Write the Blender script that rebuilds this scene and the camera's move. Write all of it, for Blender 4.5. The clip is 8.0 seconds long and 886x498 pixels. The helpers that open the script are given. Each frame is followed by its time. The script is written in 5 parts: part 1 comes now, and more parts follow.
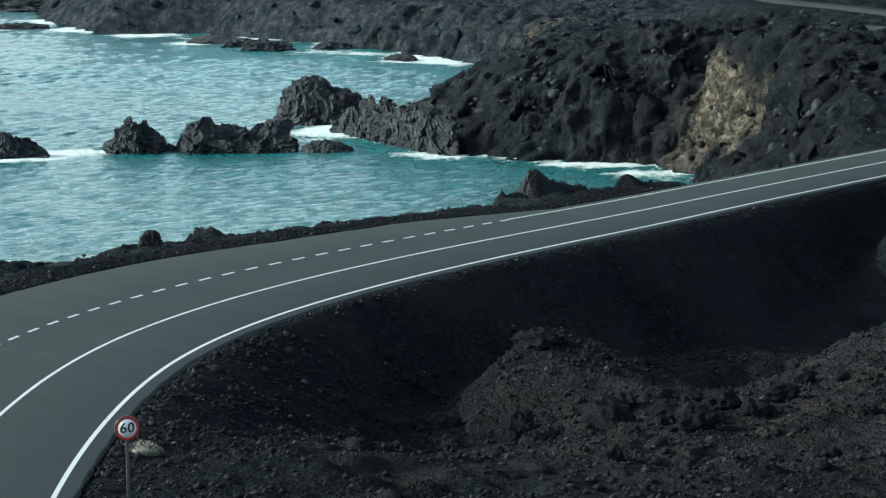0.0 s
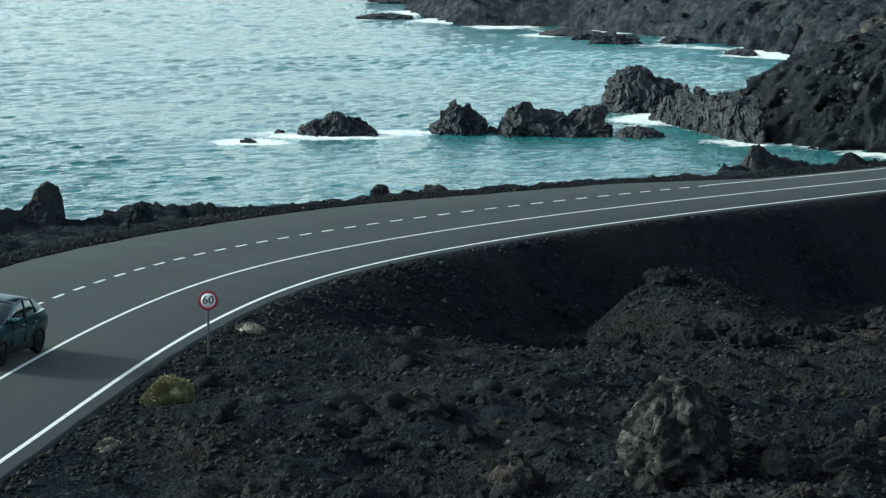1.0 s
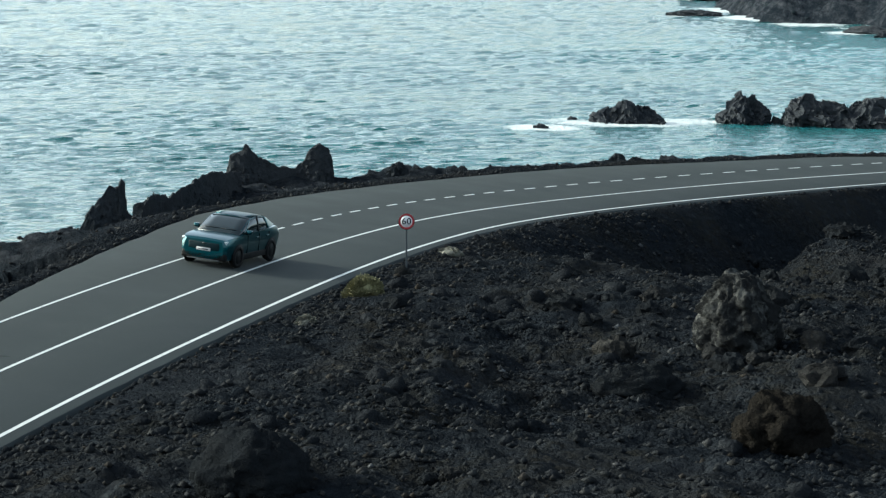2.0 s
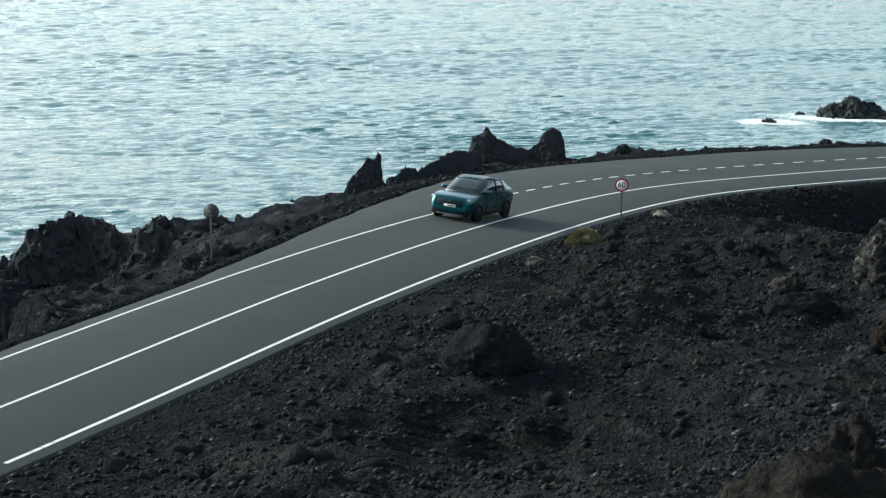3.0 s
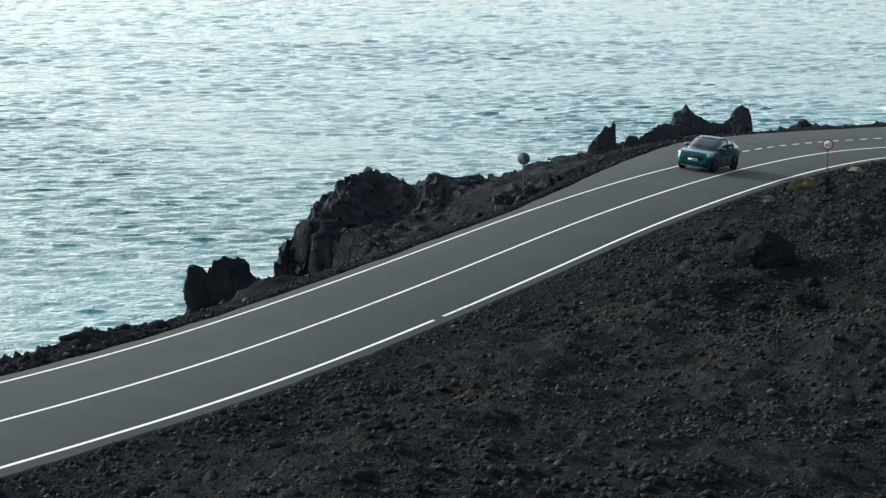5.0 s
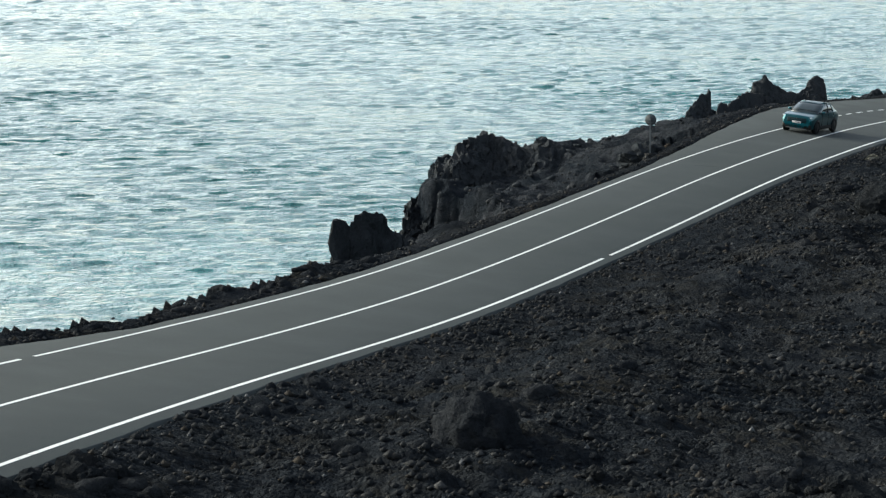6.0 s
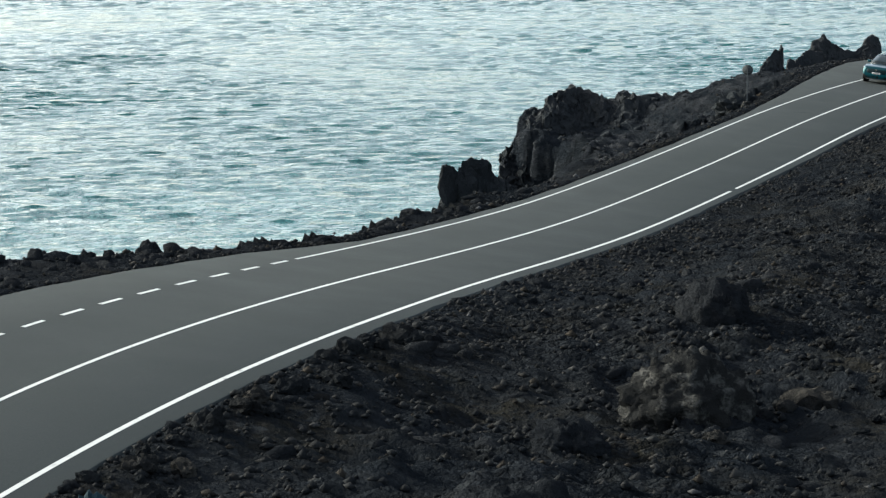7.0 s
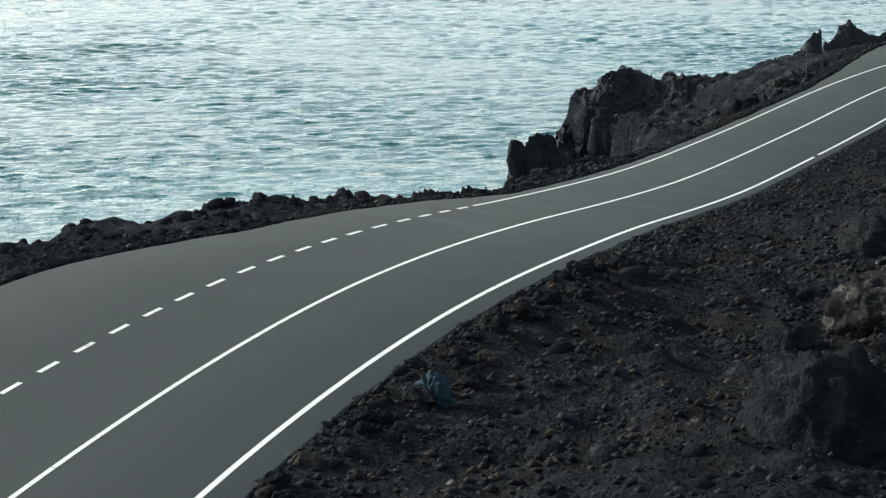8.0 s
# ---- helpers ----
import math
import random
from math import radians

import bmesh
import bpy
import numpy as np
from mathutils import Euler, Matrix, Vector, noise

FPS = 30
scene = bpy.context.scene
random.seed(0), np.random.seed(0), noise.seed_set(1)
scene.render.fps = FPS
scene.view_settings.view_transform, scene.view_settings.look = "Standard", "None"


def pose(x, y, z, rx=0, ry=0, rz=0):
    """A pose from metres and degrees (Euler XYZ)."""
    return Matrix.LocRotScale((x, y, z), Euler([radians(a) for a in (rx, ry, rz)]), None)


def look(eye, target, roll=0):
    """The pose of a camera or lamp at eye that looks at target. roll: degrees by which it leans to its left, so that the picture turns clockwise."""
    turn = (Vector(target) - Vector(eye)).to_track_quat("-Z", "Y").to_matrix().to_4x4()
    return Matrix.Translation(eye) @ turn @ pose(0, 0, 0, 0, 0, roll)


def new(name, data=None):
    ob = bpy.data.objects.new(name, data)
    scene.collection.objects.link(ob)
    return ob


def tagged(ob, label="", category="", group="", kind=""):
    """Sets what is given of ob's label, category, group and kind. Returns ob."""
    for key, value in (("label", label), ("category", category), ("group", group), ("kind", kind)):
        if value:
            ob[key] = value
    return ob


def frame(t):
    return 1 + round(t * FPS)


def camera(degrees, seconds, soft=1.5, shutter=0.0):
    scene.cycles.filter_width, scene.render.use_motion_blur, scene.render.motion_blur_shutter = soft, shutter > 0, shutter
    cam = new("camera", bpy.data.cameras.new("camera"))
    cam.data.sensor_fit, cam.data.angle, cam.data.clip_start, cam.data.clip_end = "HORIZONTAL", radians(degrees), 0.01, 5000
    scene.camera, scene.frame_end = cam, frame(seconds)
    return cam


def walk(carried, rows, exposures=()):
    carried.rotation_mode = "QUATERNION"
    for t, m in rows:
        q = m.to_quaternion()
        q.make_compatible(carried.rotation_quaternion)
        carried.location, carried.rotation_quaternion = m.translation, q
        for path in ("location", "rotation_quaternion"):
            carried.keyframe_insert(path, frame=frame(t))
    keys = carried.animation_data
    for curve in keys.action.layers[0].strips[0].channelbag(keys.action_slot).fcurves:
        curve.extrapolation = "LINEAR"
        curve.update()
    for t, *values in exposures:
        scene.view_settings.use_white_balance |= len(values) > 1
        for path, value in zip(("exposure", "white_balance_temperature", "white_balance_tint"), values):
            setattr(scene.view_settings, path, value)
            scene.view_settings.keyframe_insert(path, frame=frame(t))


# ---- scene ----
PLAN = 0.86                                    # metres for one unit of the plan below
cam = camera(19.85, 8.0, soft=1.3, shutter=0.0)
PATH = [
    (0, (36.245, -55.617, 37.101), (14.725, -11.072, 29.845), -0.51),
    (0.5, (45.308, -59.970, 37.141), (20.627, -17.096, 29.885), -0.23),
    (1, (54.944, -65.231, 36.899), (26.759, -24.572, 29.655), -0.03),
    (1.5, (63.434, -70.440, 36.747), (32.570, -31.777, 29.492), 0.17),
    (2, (71.693, -76.682, 36.981), (38.441, -40.056, 29.711), 0.21),
    (2.2, (74.716, -79.192, 37.045), (40.598, -43.372, 29.773), 0.22),
    (3.3, (89.079, -93.691, 38.149), (52.072, -60.864, 30.875), -0.05),
    (3.5, (91.243, -96.342, 38.465), (54.126, -63.640, 31.192), -0.07),
    (4, (96.773, -103.860, 38.966), (59.423, -71.419, 31.715), -0.02),
    (4.5, (101.105, -110.895, 39.375), (63.357, -78.931, 32.067), 0.04),
    (4.7, (102.652, -113.560, 39.435), (64.718, -81.820, 32.115), 0.11),
    (5.8, (109.568, -129.079, 39.836), (71.371, -97.751, 32.118), -0.00),
    (6, (110.551, -131.736, 39.983), (72.330, -100.470, 32.140), 0.07),
    (6.5, (112.828, -138.105, 40.069), (74.628, -106.880, 31.958), 0.09),
    (7, (114.753, -144.634, 39.877), (76.628, -113.397, 31.464), 0.04),
    (7.5, (116.258, -150.500, 39.788), (78.199, -119.203, 31.304), 0.11),
    (8, (117.506, -156.631, 39.678), (79.812, -124.900, 31.176), 0.11),
]
walk(cam, [(t, look(Vector(eye) * PLAN, Vector(target) * PLAN, roll)) for t, eye, target, roll in PATH],
     exposures=[(0, 1.79, 5950, -11), (2, 1.86, 6160, -5), (3.5, 1.92, 6350, -1), (4.5, 1.93, 6450, 0), (8, 1.95, 6620, 1)])

# ---------------------------------------------------------------- light
SUN_EL, SUN_AZ = radians(24.5), radians(244.5)          # azimuth clockwise from +y
SUN = Vector((math.sin(SUN_AZ) * math.cos(SUN_EL), math.cos(SUN_AZ) * math.cos(SUN_EL), math.sin(SUN_EL)))
world = bpy.data.worlds.new("sky")
scene.world = world
world.use_nodes = True
sky = world.node_tree.nodes.new("ShaderNodeTexSky")
sky.sky_type, sky.sun_disc = "NISHITA", False
sky.sun_elevation, sky.sun_rotation = SUN_EL, SUN_AZ
sky.air_density, sky.dust_density, sky.ozone_density = 0.65, 2.6, 0.6
world.node_tree.nodes["Background"].inputs["Strength"].default_value = 0.15
haze = world.node_tree.nodes.new("ShaderNodeHueSaturation")          # thin sea haze
haze.inputs["Saturation"].default_value = 0.55
world.node_tree.links.new(sky.outputs[0], haze.inputs["Color"])
world.node_tree.links.new(haze.outputs[0], world.node_tree.nodes["Background"].inputs["Color"])
sun = new("sun", bpy.data.lights.new("sun", "SUN"))
sun.data.energy, sun.data.angle, sun.data.color = 2.05, radians(0.6), (1.0, 0.95, 0.88)
sun.matrix_world = look(SUN * 300, (0, 0, 0))


# ---------------------------------------------------------------- noise on arrays
RNG = np.random.RandomState(7)
PERM = RNG.permutation(512)
GRAD = np.stack([np.cos(np.arange(64) * math.tau / 64), np.sin(np.arange(64) * math.tau / 64)], -1)


def perlin(x, y, seed=0):
    """Gradient noise, about -0.7 to 0.7."""
    xi, yi = np.floor(x).astype(int), np.floor(y).astype(int)
    xf, yf = x - xi, y - yi
    u, v = xf**3 * (xf * (xf * 6 - 15) + 10), yf**3 * (yf * (yf * 6 - 15) + 10)

    def corner(dx, dy):
        g = GRAD[PERM[(PERM[(xi + dx + seed * 37) & 511] + yi + dy) & 511] & 63]
        return g[..., 0] * (xf - dx) + g[..., 1] * (yf - dy)
    a = corner(0, 0) * (1 - u) + corner(1, 0) * u
    b = corner(0, 1) * (1 - u) + corner(1, 1) * u
    return a * (1 - v) + b * v


def fbm(x, y, size, octaves=4, seed=0, ridged=False):
    total, amp, k = 0, 1.0, 1.0 / size
    for n in range(octaves):
        p = perlin(x * k + 13.7 * n, y * k - 7.3 * n, seed + n)
        total = total + amp * ((0.5 - np.abs(p) * 1.6) if ridged else p)
        amp, k = amp * 0.5, k * 2.03
    return total


def smooth(a, b, x):
    t = np.clip((x - a) / (b - a), 0, 1)
    return t * t * (3 - 2 * t)


# ---------------------------------------------------------------- the plan: road line, coast line
ROAD_Y = [-180, -162, -144, -129.6, -115.2, -100.8, -86.4, -72, -57.6, -43.2, -28.8, -14.4, 0, 14.4, 28.8, 45.6, 66, 90, 120, 150]
ROAD_X = [114.26, 99.58, 85.06, 73.06, 63.52, 54.02, 42.92, 33.43, 24.26, 16.64, 8.96, 1.72, -6.15, -13.14, -18.78, -22.5, -23.45, -23.25, -24.3, -20.5]
ROAD_Z = [26.38, 26.36, 26.4, 26.29, 26.64, 25.7, 23.71, 22.27, 21.37, 21.39, 21.47, 21.41, 20.8, 20.04, 19.03, 18.02, 17.09, 15.91, 14.2, 13.6]
BANK = 0.0917                                  # cross fall, higher towards the sea
LINE_R, LINE_L = -3.30, 3.13                   # edge lines, from the centre line
EDGE_R = -3.85


def spline(xs, ys, q):
    xs, ys = np.array(xs, float), np.array(ys, float)
    n, h = len(xs), np.diff(xs)
    a, b = np.eye(n), np.zeros(n)
    for i in range(1, n - 1):
        a[i, i - 1], a[i, i], a[i, i + 1] = h[i - 1], 2 * (h[i - 1] + h[i]), h[i]
        b[i] = 6 * ((ys[i + 1] - ys[i]) / h[i] - (ys[i] - ys[i - 1]) / h[i - 1])
    m = np.linalg.solve(a, b)
    k = np.clip(np.searchsorted(xs, q) - 1, 0, n - 2)
    t, hh = q - xs[k], h[k]
    return ys[k] + t * ((ys[k + 1] - ys[k]) / hh - hh * (2 * m[k] + m[k + 1]) / 6) + t * t * m[k] / 2 + t**3 * (m[k + 1] - m[k]) / (6 * hh)


q = np.arange(-180, 150.1, 0.5)
rx, rz = spline(ROAD_Y, ROAD_X, q), spline(ROAD_Y, ROAD_Z, q)
south, north = np.arange(-330, -180, 2.0), np.arange(152, 420, 2.0)
sx = (rx[1] - rx[0]) / 0.5
rx = np.r_[rx[0] + sx * (south - q[0]), rx, rx[-1] + 0.42 * (north - 150) + 0.004 * (north - 150) ** 2]
rz = np.r_[0 * south + rz[0], rz, rz[-1] + 0.05 * (north - 150)]
ry = np.r_[south, q, north]
tx, ty = np.gradient(rx), np.gradient(ry)
tn = np.hypot(tx, ty)
LEFT = np.stack([-ty / tn, tx / tn], -1)       # towards the sea
ARC = np.r_[0, np.cumsum(np.hypot(np.diff(rx), np.diff(ry)))]


def pave_left(y):
    """Where the asphalt ends on the sea side, with its two lay-bys."""
    return np.interp(y, [-160, -140, -123, -116, -109, -98, -92, -84, -30, -21.6, -16, -9.6, -2, 6.4, 30, 47, 52, 63, 75, 92],
                     [6.0, 8.4, 7.9, 7.3, 5.7, 5.2, 4.9, 3.7, 3.7, 4.4, 5.1, 5.8, 6.7, 7.7, 7.9, 7.75, 7.5, 6.6, 6.0, 3.7])


def on_road(s_y, d, up=0.0):
    """A point d metres to the left of the centre line where it crosses y = s_y."""
    i = np.interp(s_y, ry, np.arange(len(ry)))
    k = np.arange(len(ry))
    x, z = np.interp(i, k, rx), np.interp(i, k, rz)
    lx, ly = np.interp(i, k, LEFT[:, 0]), np.interp(i, k, LEFT[:, 1])
    return np.stack([x + lx * d, s_y + ly * d, z + BANK * d + up + 0 * x], -1)


def to_road(x, y):
    """Signed distance from the centre line and the index of the nearest station."""
    step = 4
    best = np.zeros(len(x), int)
    for a in range(0, len(x), 20000):
        b = slice(a, a + 20000)
        d2 = (x[b, None] - rx[None, ::step]) ** 2 + (y[b, None] - ry[None, ::step]) ** 2
        best[b] = d2.argmin(1) * step
    for _ in range(3):
        off = (x - rx[best]) * ty[best] * 0 + (x - rx[best]) * tx[best] / tn[best] + (y - ry[best]) * ty[best] / tn[best]
        best = np.clip(best + np.round(off / tn[best]).astype(int), 0, len(rx) - 1)
    return (x - rx[best]) * LEFT[best, 0] + (y - ry[best]) * LEFT[best, 1], best


# cliff-top line of the coast, from south to north, then round the land behind
COAST_X = [150, 100, 62, 47, 44, 39.6, 34.4, 28.1, 24.1, 17, 12, 7, 2, -5, -13.5, -23, -33, -43, -43, -45, -50, -55, -54, -48, -47, -43, -40, -37, -38, -34, -32,
           -33, -39, -47, -56, -64, -72, -79, -92, -108, -122, -136, -148, -146, -130, -137, -150, -172, -194, -220, -240, -286, -308, -345, -375, -430, -520]
COAST_Y = [-330, -220, -142, -118, -106, -96, -86.2, -77.7, -71.7, -62, -54, -47, -40, -34, -27.5, -22, -17, -7.5, 10, 22, 32, 40, 49, 55, 64, 72, 80, 90, 102, 112, 126,
           142, 162, 186, 210, 227, 240, 250, 247, 252, 258, 268, 282, 292, 304, 324, 352, 398, 418, 436, 450, 474, 466, 498, 536, 620, 800]
CX = np.array(COAST_X + [3500, 3500], float)
CY = np.array(COAST_Y + [3500, -3500], float)


def inland(x, y):
    """Signed distance from the coast line, positive on land."""
    d2, odd = np.full(len(x), 1e12), np.zeros(len(x), bool)
    for i in range(len(CX)):
        ax, ay, bx, by = CX[i], CY[i], CX[(i + 1) % len(CX)], CY[(i + 1) % len(CX)]
        t = np.clip(((x - ax) * (bx - ax) + (y - ay) * (by - ay)) / ((bx - ax) ** 2 + (by - ay) ** 2), 0, 1)
        d2 = np.minimum(d2, (x - ax - t * (bx - ax)) ** 2 + (y - ay - t * (by - ay)) ** 2)
        odd ^= ((ay > y) != (by > y)) & (x < (bx - ax) * (y - ay) / (by - ay + 1e-12) + ax)
    return np.sqrt(d2) * np.where(odd, 1, -1)


def hill(x, y, cx, cy, r, up):
    return up * np.exp(-((x - cx) ** 2 + (y - cy) ** 2) / (r * r))


# mounds and hollows of the lava field: x, y, radius, height
MOUNDS = [(-6, 59, 10, -2.25), (21, 2, 16, 1.87), (-7, 31, 10, -2.09), (9, 50, 10, 1.03), (43, -62, 10, -1.71), (48, -48, 6, 1.73), (33, -39, 6, -1.95), (8, 60, 6, 1.39),
          (31, -12, 6, 1.26), (-7, 46, 7, 1.1), (38, -28, 10, 1.06), (20, 24, 6, 0.99), (75, -90, 6, 1.27), (65, -106, 16, -0.83), (52, -40, 6, 0.91), (-1, 52, 6, -2.51),
          (-4, 66, 6, -1.47), (2, 42, 6, -0.58), (16, -11, 6, -0.74), (-4, 22, 6, -1.77), (-11, 36, 8, -2.2), (7, 24, 6, -0.58), (4, 53, 6, 1.75), (14, 40, 6, 0.70), (-4, 66, 9, -2.6), (-7, 84, 13, -3.5), (1, 45, 5, -0.9), (0, 104, 14, -4.5), (-9, 46, 9, 0.4), (17, -18.5, 3.5, 0.7)]


def clods(x, y, size, seed, share=0.8):
    """Heights of heaped round blocks, each of its own size."""
    i, j = np.floor(x / size).astype(int), np.floor(y / size).astype(int)
    top = np.zeros(len(x))
    for a in (-1, 0, 1):
        for b in (-1, 0, 1):
            h = PERM[(PERM[(i + a + seed * 53) & 511] + j + b) & 511]
            h1, h2, h3 = h / 512.0, PERM[(h + 101) & 511] / 512.0, PERM[(h + 307) & 511] / 512.0
            px, py = (i + a + 0.15 + 0.7 * h1) * size, (j + b + 0.15 + 0.7 * h2) * size
            r = size * (0.26 + 0.44 * h3**1.5)
            turn = 6.28 * h2
            dx, dy = x - px, y - py
            q = (dx * np.cos(turn) + dy * np.sin(turn)) ** 2 * 1.5 + (dy * np.cos(turn) - dx * np.sin(turn)) ** 2 * 0.8
            top = np.maximum(top, np.where(h1 * 7.3 % 1 < share, r * (0.55 + 0.5 * h1) * np.sqrt(np.clip(1 - q / (r * r), 0, 1)), 0))
    return top


FAR_ROAD = [(-82.9, 294.0), (-76.9, 285.0), (-71.3, 276.6), (-65.5, 271.0), (-59.9, 265.0), (-52.3, 256.3), (-41.9, 242.1)]
FAR_LEVEL = 20.0


def land(x, y):
    """Height of the ground, how ochre it is, and how far weathering and painted haze pale it."""
    d, k = to_road(x, y)
    s = ry[k]
    zr = rz[k]
    edge_l = pave_left(s)
    surf = zr + BANK * np.clip(d, EDGE_R, edge_l)
    # inland side: embankment, then the lava field
    u = EDGE_R - d
    depth = np.interp(s, [-180, -120, -110, -98, -85, -60, -42, -20, 0, 8, 15, 30, 48, 70, 110, 130, 160], [0.5, 0.5, 1.4, 0.7, 0.3, 0.15, -0.2, 0.1, 0.1, 0.6, 1.4, 4.2, 6.3, 9.0, 8.5, 3, 1])
    bank = surf - 0.05 - depth * smooth(0, 1.6 + np.maximum(depth, 0) * np.interp(s, [0, 12, 28, 45], [3.0, 2.6, 1.5, 1.0]), u) * (u > 0)
    field = 20.2 - 0.05 * x - 0.087 * y
    field = np.clip(field, 10.5, 27.5)
    for cx, cy, r, up in MOUNDS:
        field = field + hill(x, y, cx, cy, r, up)
    north_z = np.clip(13.8 + (y - 118) * 0.03, 13, 18) + np.clip(0.06 * (x + 62), 0, 4) - np.clip(0.15 * (-72 - x), 0, 9) + hill(x, y, -132, 270, 17, -5.5)
    w = smooth(104, 128, y)
    field = field * (1 - w) + north_z * w
    w = smooth(4.2, 11, u)
    right = bank * (1 - w) + field * w
    # sea side: shoulder that falls to the cliff tops
    v = d - edge_l
    drop = np.interp(s, [-180, -118, -90, -75, -60, -30, 5, 20, 40, 75, 110, 130], [2.6, 2.4, 2.1, 2.1, 3.6, 5.8, 5.9, 4.2, 2.7, 2.2, 1.8, 0.3])
    left = surf - 0.06 - drop * smooth(0.2, np.where((s > -62) & (s < -6), 9, 15), v)
    w = smooth(110, 140, y) * smooth(4, 22, v)
    left = left * (1 - w) + north_z * w
    z = np.where(d < 0, right, left)
    # roughness of the lava
    out = np.maximum(u, v)
    free = smooth(0.4, 5.0, out)
    head = smooth(-75, -40, s) * smooth(24, 10, s) * (d > 0) * smooth(2, 7, v)
    rim_n = fbm(x, y, 5.0, 3, 21)
    wild = smooth(2, 9, out) * (1 + 0.7 * smooth(130, 190, y))
    sd = inland(x, y) + wild * (2.2 * fbm(x, y, 9, 3, 5) + (1.5 - 0.9 * smooth(130, 190, y)) * fbm(x, y, 4.0, 3, 9, True) - 0.3)
    heaps = smooth(-0.25, 0.30, fbm(x, y, 13, 3, 15) + hill(x, y, 22, -8, 14, 0.35) + hill(x, y, 68, -99, 12, 0.3) + hill(x, y, 72, -94, 8, 0.6)) * smooth(-0.30, 0.15, fbm(x, y, 3.5, 2, 16))
    z = z + free * (0.42 * fbm(x, y, 11, 3, 1) + 0.38 * fbm(x, y, 2.8, 4, 2, True) + (0.15 + 0.85 * heaps) * (0.34 * clods(x, y, 1.5, 1, 0.5) + 0.50 * clods(x, y, 0.8, 2, 0.75)) * smooth(150, 110, y)) + 0.10 * smooth(0.0, 0.8, out) * (fbm(x, y, 1.1, 2, 3) + 0.6)
    z = z + head * (0.8 * fbm(x, y, 6, 4, 4, True) - 0.6) + (hill(x, y, -26.5, -3.5, 6, 2.4) + hill(x, y, -25.5, 3, 4, 0.5)) * (d > 0) * smooth(1, 8, v)
    far = smooth(118, 150, y) * smooth(4, 20, out)
    z = z + far * (2.4 * fbm(x, y, 26, 4, 6, True) + 1.1 * fbm(x, y, 7, 6, 8, True) + 0.55 * fbm(x, y, 2.3, 3, 18, True) - 1.1)
    rim = np.exp(-((sd - 2.0) / 1.7) ** 2) * (d > 0) * smooth(0.5, 2.5, v)
    z = z + rim * np.clip(0.12 + 1.3 * rim_n, 0, 0.75) * np.interp(s, [-80, -50], [0.5, 1.0]) * smooth(140, 110, y)
    # shelf graded for the far road
    away = np.full(len(x), 99.0)
    for (ax, ay), (cx, cy) in zip(FAR_ROAD, FAR_ROAD[1:]):
        k = np.clip(((x - ax) * (cx - ax) + (y - ay) * (cy - ay)) / ((cx - ax) ** 2 + (cy - ay) ** 2), 0, 1)
        away = np.minimum(away, np.hypot(x - ax - k * (cx - ax), y - ay - k * (cy - ay)))
    w = smooth(11, 4, away)
    z = z * (1 - w) + (FAR_LEVEL - 0.25) * w
    # cliffs down to the sea
    sd = sd - 0.6 * head
    wide = np.where(y > 120, 12.0, 3.2) + np.where((y > 255) & (y < 300), 7, 0)
    low = np.minimum(z, 3.4 + 0.5 * np.clip(x + 131, 0, 40) + 3.0 * fbm(x, y, 6, 3, 14, True))
    z = np.where((y > 248) & (y < 312) & (x < -100), low, z)
    c = np.clip((sd + 1.5) / wide, 0, 1)
    step = 0.75 * c**0.7 + 0.25 * smooth(0.15, 0.9, c)
    z = np.where(sd < wide, -4 + (z + 4) * step, z)
    z = np.where(sd < -1.5, -4 + 0.06 * (sd + 1.5), z)
    z = z + (c > 0) * (c < 1) * (1.1 + 1.4 * smooth(130, 190, y)) * (0.6 - 0.4 * smooth(130, 190, y)) * (fbm(x + z * 0.4, y - z * 0.3, 5.0, 4, 12, True) - 0.15)
    # under the asphalt
    z = np.where(out < 0.25, np.minimum(z, surf - 0.22), z)
    ochre = np.clip((hill(x, y, -73.2, 250.5, 4.2, 1.7) + hill(x, y, -71.2, 244.5, 4.0, 1.5) + hill(x, y, -62.6, 233.2, 3.4, 1.6) + hill(x, y, -66.8, 237.5, 3.4, 1.0)) * smooth(16.5, 13.0, z) + hill(x, y, -150, 374, 12, 0.8) - 0.25 + 0.8 * fbm(x, y, 7, 3, 31), 0, 1) * smooth(150, 190, y) + hill(x, y, 6, 40, 22, 0.10) * (d < 0) * smooth(-14, -20, d)
    # weathered share also paints air haze on far cliffs, headland and sea strip
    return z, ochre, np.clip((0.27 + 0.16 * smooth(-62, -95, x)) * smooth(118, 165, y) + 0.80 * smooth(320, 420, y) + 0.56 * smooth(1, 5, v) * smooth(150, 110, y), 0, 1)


def axis(*runs):
    """Coordinates in runs of (from, to, step)."""
    return np.concatenate([np.arange(a, b, s) for a, b, s in runs])


def sheet(name, co, quads, material, attrs=()):
    """A smooth mesh of quads."""
    quads = quads.astype(np.int32)
    me = bpy.data.meshes.new(name)
    me.vertices.add(len(co))
    me.vertices.foreach_set("co", co.astype(np.float32).ravel())
    me.loops.add(quads.size)
    me.loops.foreach_set("vertex_index", quads.ravel())
    me.polygons.add(len(quads))
    me.polygons.foreach_set("loop_start", np.arange(0, quads.size, 4, dtype=np.int32))
    me.polygons.foreach_set("use_smooth", np.ones(len(quads), bool))
    for key, values in attrs:
        me.attributes.new(key, "FLOAT", "POINT").data.foreach_set("value", values.astype(np.float32))
    me.materials.append(material)
    me.update()
    me.validate()
    return new(name, me)


